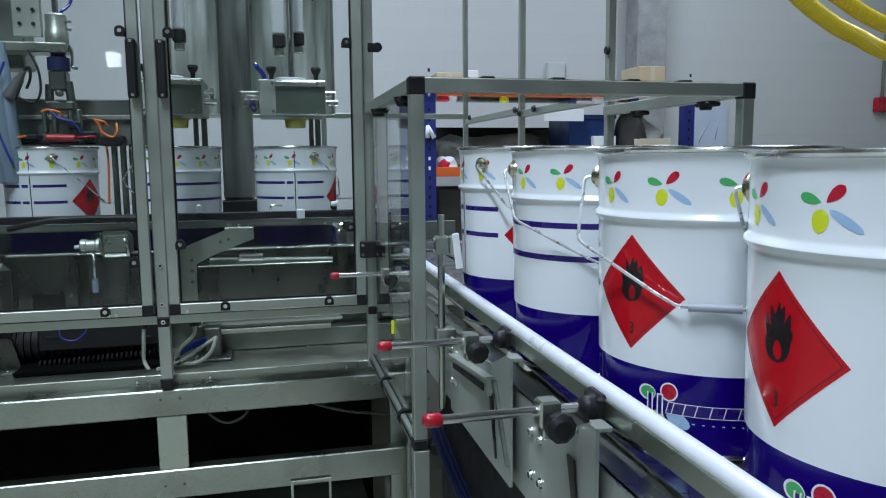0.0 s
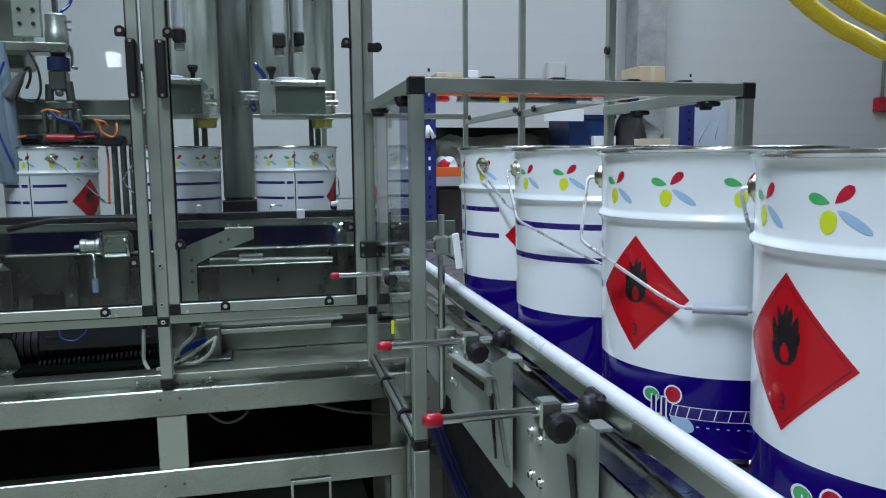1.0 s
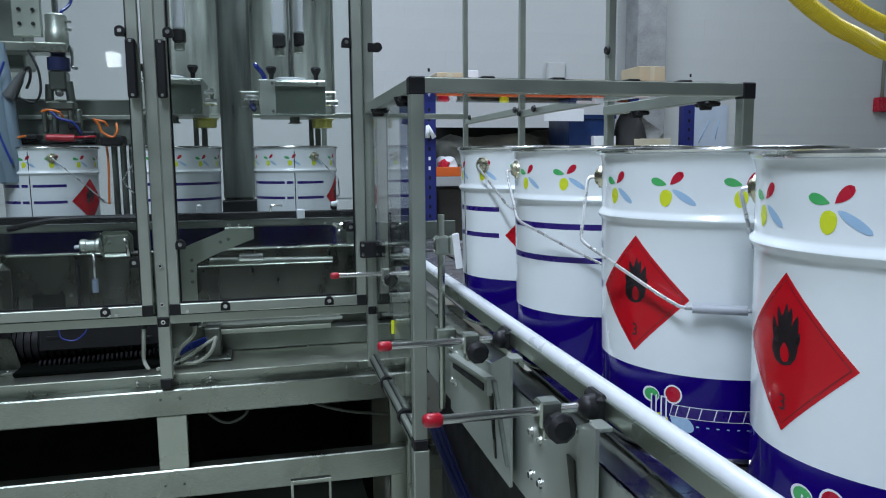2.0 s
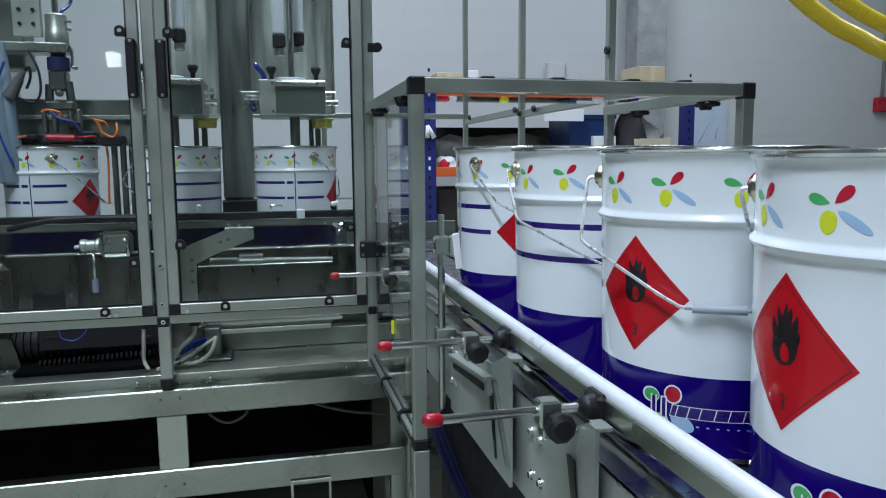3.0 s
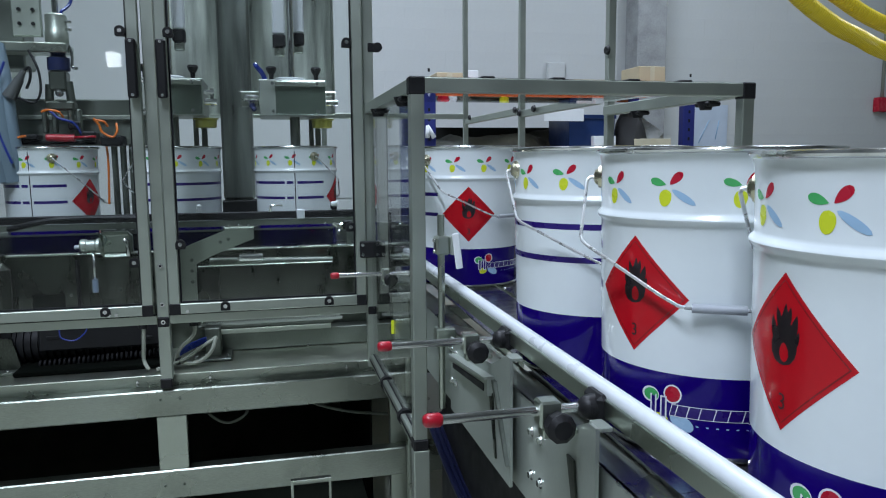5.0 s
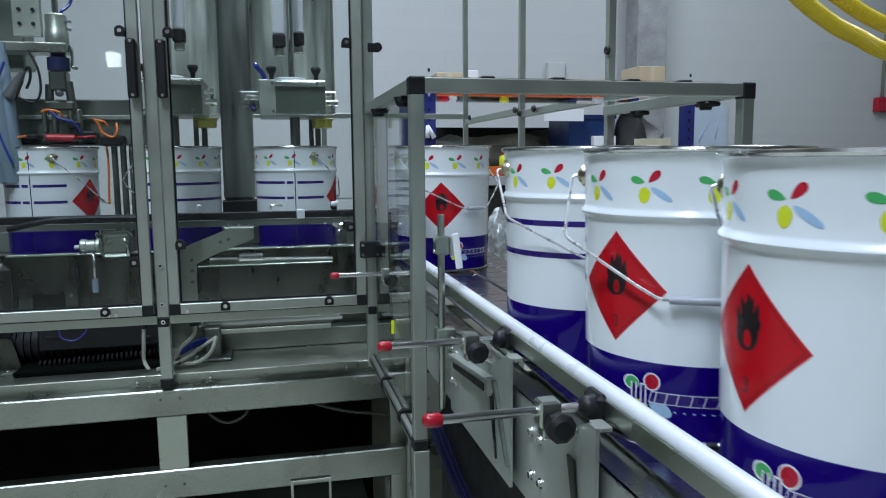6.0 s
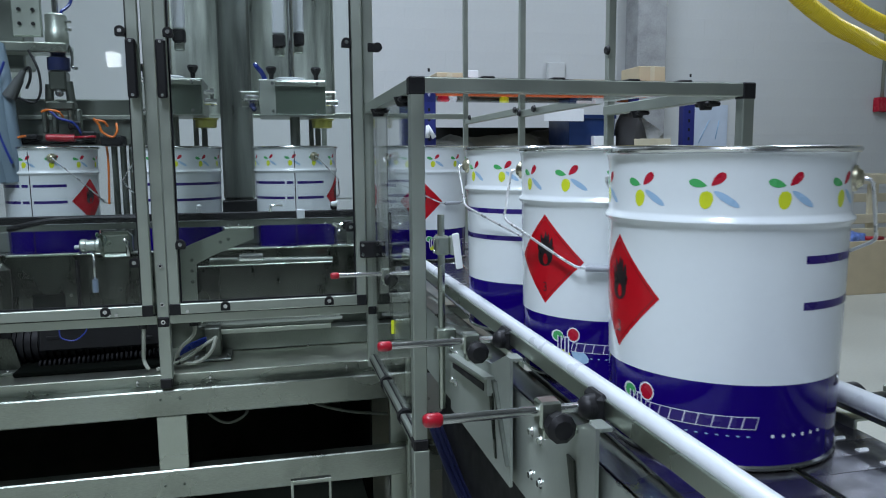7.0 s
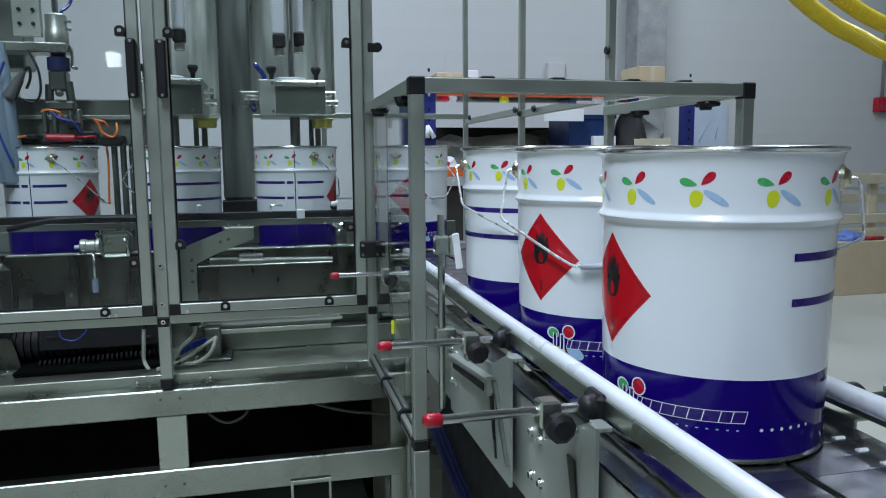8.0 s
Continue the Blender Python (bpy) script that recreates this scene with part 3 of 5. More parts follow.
def sensor_post():
    c = thing("sensor_post", (0.352, 1.5, 0.66), "thin steel post with clamped photo sensor", "sensor")
    part("post", rod(B(), (0.352, 1.5, 0.66), (0.352, 1.5, 1.085), 0.0075, seg=14), STEEL, c)
    part("post_clamp", box(B(), (0.338, 1.482, 1.0), (0.368, 1.515, 1.04), 0.004), STEEL, c)
    bm = box(B(), (0.369, 1.470, 0.970), (0.384, 1.476, 1.046), 0.002)
    bmesh.ops.rotate(bm, verts=bm.verts, cent=(0.37, 1.473, 1.046), matrix=Matrix.Rotation(radians(-7), 3, "Y"))
    part("reflector", bm, PAPER, c, "white photo sensor reflector")
    bm = box(B(), (0.368, 1.477, 1.0), (0.378, 1.498, 1.04), 0.002)
    part("sensor_body", bm, SATIN, c)
    for z in (1.008, 1.032):
        part("clamp_screw", rod(B(), (0.338, 1.49, z), (0.332, 1.49, z), 0.004, seg=6), CHROME, c)
    part("foot_clamp", box(B(), (0.338, 1.485, 0.80), (0.38, 1.515, 0.84), 0.003), STEEL, c)


sensor_post()


# ---------------------------------------------------------------- guard cage over the conveyor
def guard():
    g = thing("guard_cage", (0.301, 1.51, 0.0), "aluminium profile guard cage with clear acrylic sides", "guard")
    s = 0.015
    gx0, gx1, gy0, gy1, zt, zb = 0.303, 1.085, 1.51, 2.225, 1.3555, 0.58

    def bar(n, a, b, lab=""):
        part(n, box(B(), a, b, 0.002), ALU, g, lab)
    bar("post", (gx0 - s, gy0 - s, zb + 0.012), (gx0 + s, gy0 + s, zt - s))
    bar("lower_leg", (gx0 - s - 0.002, gy0 - s - 0.002, 0.0), (gx0 + s + 0.004, gy0 + s, zb - 0.012))
    bar("post", (gx1 - s, gy0 - s, 0.0), (gx1 + s, gy0 + s, zt - s))
    bar("top_beam", (gx0 + s, gy0 - s, zt - s), (gx1 - s, gy0 + s, zt + s))
    bar("top_beam", (gx0 - s, gy0 + s, zt - s), (gx0 + s, gy1, zt + s))
    bar("top_beam", (gx1 - s, gy0 + s, zt - s), (gx1 + s, gy1, zt + s))
    bar("side_rail", (gx0 - s, gy0 + s, zb - 0.012), (gx0 + s, gy1, zb + 0.012))
    for x in (gx0, gx1):
        part("corner_cap", box(B(), (x - s - 0.002, gy0 - s - 0.002, zt - s - 0.006), (x + s + 0.002, gy0 + s + 0.002, zt + s + 0.002), 0.003), BLACK, g, "black plastic corner joint")
    part("corner_cap", box(B(), (gx0 - s - 0.002, gy0 - s - 0.002, zb - 0.013), (gx0 + s + 0.002, gy0 + s + 0.002, zb + 0.013), 0.003), BLACK, g, "black plastic corner joint")
    pane = part("pane", box(B(), (gx0 - 0.002, gy0 + s + 0.004, zb + 0.016), (gx0 + 0.002, gy1 - 0.004, zt - s - 0.004)), ACRYLIC, g, "clear acrylic side pane")
    pane.visible_shadow = False
    bm = box(B(), (gx0 + s + 0.004, gy0 + s + 0.004, zt + s + 0.001), (gx1 - s - 0.004, gy1 - 0.004, zt + s + 0.005))
    for v in bm.verts:
        v.co.z += 0.0095 * (v.co.y - gy0 - s)
    pane = part("pane", bm, ACRYLIC, g, "clear acrylic top pane")
    pane.visible_shadow = False
    for x, y in ((gx0, gy0 + 0.12), (gx0, gy0 + 0.5), (gx1, gy0 + 0.15), (gx1, gy0 + 0.5)):
        bm = rod(B(), (x - 0.005, y, zt - s), (x - 0.005, y, zt - s - 0.02), 0.022, 0.014, seg=14)
        box(bm, (x - 0.02, y - 0.03, zt - s - 0.012), (x + 0.02, y + 0.03, zt - s), 0.004)
        part("pane_clip", bm, BLACK, g, "black plastic pane clip")
    for x in (0.46, 0.62, 0.80, 0.93):
        part("pane_clip", box(B(), (x - 0.015, gy0 - 0.004, zt + s), (x + 0.015, gy0 + 0.03, zt + s + 0.006), 0.002), BLACK, g)
    for y in (1.68, 1.96):
        part("rail_sleeve", rod(B(), (gx0, y - 0.009, zb), (gx0, y + 0.009, zb), 0.021, seg=14), BLACK, g, "black clamp ring")
    part("groove", box(B(), (gx0 - 0.004, gy0 + s + 0.004, zb + 0.0125), (gx0 + 0.004, gy1, zb + 0.0135)), BLACK, g, "dark profile groove")
    part("groove", box(B(), (gx0 - s - 0.001, gy0 + s + 0.004, zb - 0.004), (gx0 - s - 0.0002, gy1, zb + 0.004)), BLACK, g, "dark profile groove")
    return g


guard()


# ---------------------------------------------------------------- filling machine
def machine():
    m = thing("filling_machine", (-0.3, 2.3, 0.0), "stainless steel pail filling machine with clear doors", "machine")
    yf = 2.24

    def bar(n, a, b, mt=STEEL_H, lab="", bev=0.002):
        return part(n, box(B(), a, b, bev), mt, m, lab)
    xl, xr = -2.4, 0.42
    bar("main_beam", (xl, yf, 0.44), (xr, yf + 0.05, 0.523), bev=0.004)
    bar("deck_edge", (xl, yf + 0.05, 0.515), (xr, yf + 0.056, 0.557))
    bar("deck", (xl, yf + 0.056, 0.548), (1.1, 4.05, 0.556), DECK)
    bar("low_beam", (xl, yf, 0.18), (xr + 0.18, yf + 0.05, 0.272), bev=0.004)
    for x in (-1.6, -0.312):
        bar("leg", (x - 0.043, yf + 0.004, 0.272), (x + 0.043, yf + 0.046, 0.44), STEEL)
        bar("foot", (x - 0.02, yf + 0.01, 0.0), (x + 0.02, yf + 0.04, 0.18), STEEL_DARK)
    bar("leg", (0.36, yf + 0.05, 0.0), (0.42, yf + 0.09, 0.515), STEEL)
    for x in (-2.3, 1.05):
        bar("leg", (x - 0.03, 3.9, 0.0), (x + 0.03, 3.96, 0.54), STEEL)
    # added dark sheets that stand for the deep shade below the deck line
    bar("back_shade_sheet", (xl, 3.86, 0.02), (1.0, 3.88, 0.54), SHADE_SHEET)
    bar("end_shade_sheet", (0.30, 2.34, 0.0), (0.306, 3.85, 0.547), SHADE_BLACK, bev=0)
    bar("end_shade_sheet", (xl, 2.34, 0.02), (xl + 0.006, 3.85, 0.54), PAINT_SHADE_BLACK)
    bar("floor_shade_sheet", (xl + 0.02, 2.32, 0.004), (0.2995, 3.85, 0.014), SHADE_SHEET)
    # uprights
    bar("upright", (-0.336, yf - 0.004, 0.556), (-0.302, yf + 0.03, 2.6), ALU)
    bar("upright", (0.286, yf - 0.004, 0.55), (0.318, yf + 0.03, 2.6), ALU)
    bar("cross_rail", (xl, yf - 0.002, 0.725), (-0.336, yf + 0.028, 0.752), ALU)
    bar("cross_rail", (-0.302, yf - 0.002, 0.725), (0.286, yf + 0.028, 0.752), ALU)
    bar("cross_rail", (xl, yf, 2.57), (1.115, yf + 0.03, 2.6), ALU)
    for x0, x1 in ((xl, -0.337), (-0.301, 0.285)):
        # Black strip set in as the shadow line between door and cross rail.
        part("gap_shade", box(B(), (x0, yf - 0.010, 0.7525), (x1, yf + 0.010, 0.7575)), RUBBER, m, "black strip for the shadowed gap below the door")
    part("joint", box(B(), (-0.335, yf - 0.008, 0.717), (-0.303, yf + 0.0, 0.747), 0.003), BLACK, m)
    part("joint", box(B(), (-0.337, yf - 0.008, 0.53), (-0.303, yf + 0.03, 0.56), 0.003), BLACK, m)
    part("joint", box(B(), (0.288, yf - 0.008, 0.72), (0.316, yf + 0.0, 0.745), 0.003), BLACK, m)
    for x, y in ((1.1, 2.24), (1.1, 3.1), (1.1, 4.05), (0.3, 4.05), (-1.2, 4.05), (-2.38, 4.05)):
        bar("rear_upright", (x - 0.013, y - 0.013, 0.55 if x < 1 else 0.0), (x + 0.013, y + 0.013, 2.6), ALU)
    bar("rear_rail", (-2.36, 4.04, 1.43), (1.084, 4.062, 1.46), ALU)
    bar("side_rail", (1.09, 2.26, 1.385), (1.112, 3.08, 1.415), ALU)
    bar("side_rail", (1.09, 3.12, 1.40), (1.112, 4.03, 1.43), ALU)
    bar("top_rail", (1.09, 2.27, 2.57), (1.112, 4.03, 2.6), ALU)
    for y, z in ((2.225, 1.55), (3.085, 1.405), (3.14, 1.42), (2.9, 1.41), (3.9, 1.43)):
        part("rail_clip", rod(B(), (1.085, y, z), (1.075, y, z), 0.016, 0.012, seg=12), BLACK, m)
    # doors
    for x0, x1, hx in ((-1.75, -0.341, -0.357), (-0.297, 0.281, -0.280)):
        d = part("door_frame", box(box(box(box(B(), (x0, yf - 0.03, 0.758), (x1, yf - 0.006, 0.788), 0.002), (x0, yf - 0.03, 2.5), (x1, yf - 0.006, 2.54), 0.002),
                 (x0, yf - 0.03, 0.787), (x0 + 0.03, yf - 0.006, 2.5), 0.002), (x1 - 0.03, yf - 0.03, 0.787), (x1, yf - 0.006, 2.5), 0.002), ALU, m, "aluminium door frame")
        g = part("pane", box(B(), (x0 + 0.03, yf - 0.016, 0.787), (x1 - 0.03, yf - 0.012, 2.5)), ACRYLIC_DOOR, d, "clear acrylic door pane")
        g.visible_shadow = False
        for a, b in (((x0 + 0.0305, yf - 0.020, 0.789), (x0 + 0.0345, yf - 0.008, 2.499)), ((x1 - 0.0345, yf - 0.020, 0.789), (x1 - 0.0305, yf - 0.008, 2.499)), ((x0 + 0.035, yf - 0.020, 0.789), (x1 - 0.035, yf - 0.008, 0.793))):
            part("gasket", box(B(), a, b), RUBBER, d, "black pane gasket")
        hb = B()
        box(hb, (hx - 0.0135, yf - 0.066, 1.377), (hx + 0.0135, yf - 0.050, 1.538), 0.005)
        for hz in (1.381, 1.516):
            box(hb, (hx - 0.0115, yf - 0.051, hz), (hx + 0.0115, yf - 0.031, hz + 0.018), 0.002)
        part("handle", hb, BLACK, d, "black plastic bow handle")
        for sx, sz in ((hx, 1.53), (hx, 1.385)):
            part("screw", rod(B(), (sx, yf - 0.06, sz), (sx, yf - 0.0672, sz), 0.0045, seg=12), CHROME, d)
        for kx in (x0, x1 - 0.031):
            part("corner_joint", box(B(), (kx, yf - 0.0325, 0.756), (kx + 0.031, yf - 0.0265, 0.789), 0.002), BLACK, d, "black door corner joint")
        for kx in (x1 - 0.10, x1 - 0.12) if x0 < -1 else (x0 + 0.05,):
            part("screw", rod(B(), (kx, yf - 0.03, 0.765), (kx, yf - 0.033, 0.765), 0.005, seg=10), CHROME, d)
        clips = [(-0.387, 1.562), (-0.385, 0.915), (-0.47, 0.776)] if x0 < -1 else [(-0.262, 1.562), (0.236, 1.548), (0.236, 1.0), (-0.258, 0.963), (-0.14, 0.776), (0.165, 0.776)]
        for cx, cz in clips:
            bm = rod(B(), (cx, yf - 0.034, cz), (cx, yf - 0.018, cz), 0.014, seg=16)
            box(bm, (cx - 0.014, yf - 0.032, cz - 0.014), (cx + 0.014, yf - 0.012, cz), 0.002)
            rod(bm, (cx, yf - 0.034, cz), (cx, yf - 0.037, cz), 0.006, seg=12, mi=1)
            part("pane_clip", bm, [BLACK, CHROME], d, "black pane clip with steel screw")
    bm = box(B(), (0.262, yf - 0.045, 0.905), (0.322, yf - 0.03, 0.955), 0.003)
    for dx in (0.27, 0.314):
        for dz in (0.915, 0.945):
            rod(bm, (dx, yf - 0.045, dz), (dx, yf - 0.048, dz), 0.005, seg=10, mi=1)
    part("hinge", bm, [BLACK, CHROME], m, "black door hinge with four screws")
    for x, z in ((-0.319, 0.90), (-0.319, 0.785), (-0.319, 0.732)):
        bm = rod(B(), (x, yf - 0.004, z), (x, yf - 0.0105, z), 0.0068, seg=14)
        rod(bm, (x, yf - 0.0105, z), (x, yf - 0.0115, z), 0.0034, seg=6, mi=1)
        part("button_screw", bm, [CHROME, BLACK], m)
    # small bolts along the beam
    for x in (-0.41, -0.2, 0.22, 0.40):
        for z in (0.535, 0.545):
            part("bolt", rod(B(), (x, yf + 0.05, z - 0.005), (x, yf + 0.043, z - 0.005), 0.004, seg=6), CHROME, m)
    for x in (-0.34, -0.285):
        for z in (0.495, 0.225):
            part("bolt", rod(B(), (x, yf, z), (x, yf - 0.002, z), 0.004, seg=8), STEEL_DARK, m)
    for cx, cz in ((0.332, 1.54),):
        bm = rod(B(), (cx, yf - 0.01, cz), (cx, yf + 0.006, cz), 0.014, seg=16)
        box(bm, (cx - 0.03, yf - 0.008, cz - 0.014), (cx, yf + 0.006, cz + 0.012), 0.002)
        part("pane_clip", bm, BLACK, m)
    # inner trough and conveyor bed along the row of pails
    bar("trough_front", (-2.2, 2.495, 0.74), (0.42, 2.50, 0.908), GRIME_SHADE)
    bar("trough_lip", (-2.2, 2.48, 0.909), (0.42, 2.515, 0.915), STEEL)
    bar("row_bed", (-2.2, 2.56, 0.82), (0.75, 2.96, 0.8775), CHAIN)
    bar("inner_shelf", (-0.236, 2.455, 0.86), (0.2, 2.465, 0.864), STEEL)
    bar("rear_fence", (-2.2, 2.93, 0.878), (0.75, 2.945, 0.95), STEEL_DARK)
    return m


mach = machine()


# ---------------------------------------------------------------- inside the machine
def back_panels():
    for x0, x1 in ((-0.395, -0.17), (-0.092, 0.285)):
        p = thing("back_panel", ((x0 + x1) / 2, 3.27, 1.40), "tall brushed stainless back panel of the machine", "panel", "back panels")
        part("sheet", box(B(), (x0, 3.26, 1.40), (x1, 3.27, 2.57), 0.002), STREAK, p)
        for x in (x0, x1):
            part("fold", box(B(), (x - 0.006, 3.235, 1.40), (x + 0.006, 3.259, 2.57), 0.002), STEEL, p)
    c = thing("valve_column", (-0.115, 3.03, 0.93), "dull stainless column between the filling heads", "column")
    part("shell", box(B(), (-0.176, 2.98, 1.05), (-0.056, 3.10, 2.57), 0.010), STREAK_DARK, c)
    part("base_band", box(B(), (-0.182, 2.975, 0.8785), (-0.048, 3.10, 1.049), 0.004), PAINT_SHADE_BLACK, c, "black base band")
    part("edge_rod", rod(B(), (-0.088, 3.2, 1.52), (-0.088, 3.2, 2.57), 0.004, seg=10), CHROME, c)


back_panels()


def filling_head(cx, swing, inlet):
    h = thing("paint_filler", (cx, 2.7, 1.355), "stainless filling head with black knobs above a pail", "filling head", "filling heads")
    bm = box(B(), (cx - 0.121, 2.62, 1.357), (cx + 0.108, 2.86, 1.481), 0.003)
    part("housing", bm, SATIN, h)
    part("cover", box(B(), (cx - 0.066, 2.612, 1.362), (cx + 0.104, 2.619, 1.468), 0.002), COVER, h, "dark translucent inspection cover")
    part("cover_strip", box(B(), (cx - 0.066, 2.604, 1.458), (cx + 0.104, 2.612, 1.474), 0.002), STEEL, h)
    for dx in (-0.075, 0.075):
        for dz in (1.372, 1.466):
            part("screw", rod(B(), (cx + dx, 2.604, dz), (cx + dx, 2.596, dz), 0.006, seg=10), CHROME, h)
    part("lid", lathe(B(), [(0.001, 1.494), (0.05, 1.494), (0.057, 1.49), (0.058, 1.481)], 32, (cx - 0.012, 2.70)), WHITE_PL, h, "white round lid")
    for dx in (-0.077, 0.076):
        bm = rod(B(), (cx + dx, 2.65, 1.48), (cx + dx, 2.65, 1.505), 0.008, seg=12)
        rod(bm, (cx + dx, 2.65, 1.503), (cx + dx, 2.65, 1.52), 0.011, 0.019, seg=14)
        rod(bm, (cx + dx, 2.65, 1.52), (cx + dx, 2.65, 1.527), 0.019, 0.016, seg=14)
        part("knob", bm, BLACK, h, "black star knob")
    part("valve_rod", rod(B(), (cx - 0.006, 2.70, 1.49), (cx - 0.006, 2.70, 2.56), 0.011, seg=16), CHROME, h)
    for dx, y, up in ((-0.047 if inlet else -0.027, 2.64, 0.0 if inlet else 0.024), (0.024, 2.78, 0.03)):
        cyl = part("air_cylinder", box(B(), (cx + dx - 0.021, y - 0.02, 1.634 + up), (cx + dx + 0.021, y + 0.02, 2.56), 0.005), WHITE_PL, h, "pale air cylinder")
        part("cylinder_end", box(B(), (cx + dx - 0.022, y - 0.021, 1.592 + up), (cx + dx + 0.022, y + 0.021, 1.633 + up), 0.004), BLACK, cyl, "black cylinder end")
        part("fork", box(B(), (cx + dx - 0.017, y - 0.012, 1.562 + up), (cx + dx + 0.017, y + 0.012, 1.591 + up), 0.004), STEEL, cyl)
    # side fittings
    if inlet:
        bm = box(B(), (cx - 0.183, 2.66, 1.39), (cx - 0.1225, 2.668, 1.443), 0.002)
        part("side_plate", bm, STEEL, h)
        bm = rod(B(), (cx - 0.17, 2.645, 1.418), (cx - 0.122, 2.645, 1.418), 0.011, seg=14)
        rod(bm, (cx - 0.16, 2.645, 1.418), (cx - 0.15, 2.645, 1.418), 0.016, seg=6)
        part("side_fitting", bm, CHROME, h)
        part("blue_fitting", ball(rod(B(), (cx - 0.145, 2.64, 1.40), (cx - 0.145, 2.64, 1.385), 0.009, seg=12), (cx - 0.14, 2.64, 1.382), 0.010), mat("dark_blue_fitting", (0.02, 0.03, 0.1), 0.4), h)
    bm = rod(B(), (cx + 0.108, 2.65, 1.437), (cx + 0.142, 2.65, 1.437), 0.009, seg=14)
    rod(bm, (cx + 0.108, 2.65, 1.405), (cx + 0.15, 2.65, 1.405), 0.011, seg=14)
    rod(bm, (cx + 0.135, 2.65, 1.39), (cx + 0.135, 2.65, 1.45), 0.006, seg=12)
    part("pipe_fitting", bm, CHROME, h)
    part("air_tube", tube(B(), bend([(cx - 0.098, 2.66, 1.48), (cx - 0.108, 2.655, 1.505), (cx - 0.125, 2.65, 1.525), (cx - 0.13, 2.66, 1.535)]), 0.008, 10), CABLE_BLUE, h, "short blue air tube")
    part("guide_bar", box(B(), (cx + 0.055, 2.80, 1.235), (cx + 0.072, 2.82, 1.357), 0.002), STEEL_DARK, h)
    part("guide_bar", box(B(), (cx + 0.08, 2.83, 1.235), (cx + 0.10, 2.85, 1.357), 0.002), STEEL_DARK, h)
    noz = part("nozzle", rod(rod(B(), (cx, 2.70, 1.25), (cx, 2.70, 1.38), 0.0175, seg=20), (cx, 2.70, 1.247), (cx, 2.70, 1.25), 0.024, seg=20), STEEL_DARK, h, "steel filling nozzle")
    cb = lathe(B(), [(0.001, 1.318), (0.034, 1.318), (0.036, 1.325), (0.037, 1.345), (0.043, 1.346), (0.043, 1.35), (0.033, 1.35), (0.032, 1.324), (0.001, 1.323)], 28, (cx + swing, 2.68))
    cup = part("drip_cup", cb, CUP, h, "olive-yellow drip cup on a swing arm")
    part("cup_arm", box(B(), (cx + swing - 0.008, 2.70, 1.351), (cx + swing + 0.009, 2.80, 1.356), 0.001), STEEL, cup)
    return h, noz, cup


heads = [filling_head(0.097, 0.095, True), filling_head(-0.316, 0.109, False)]


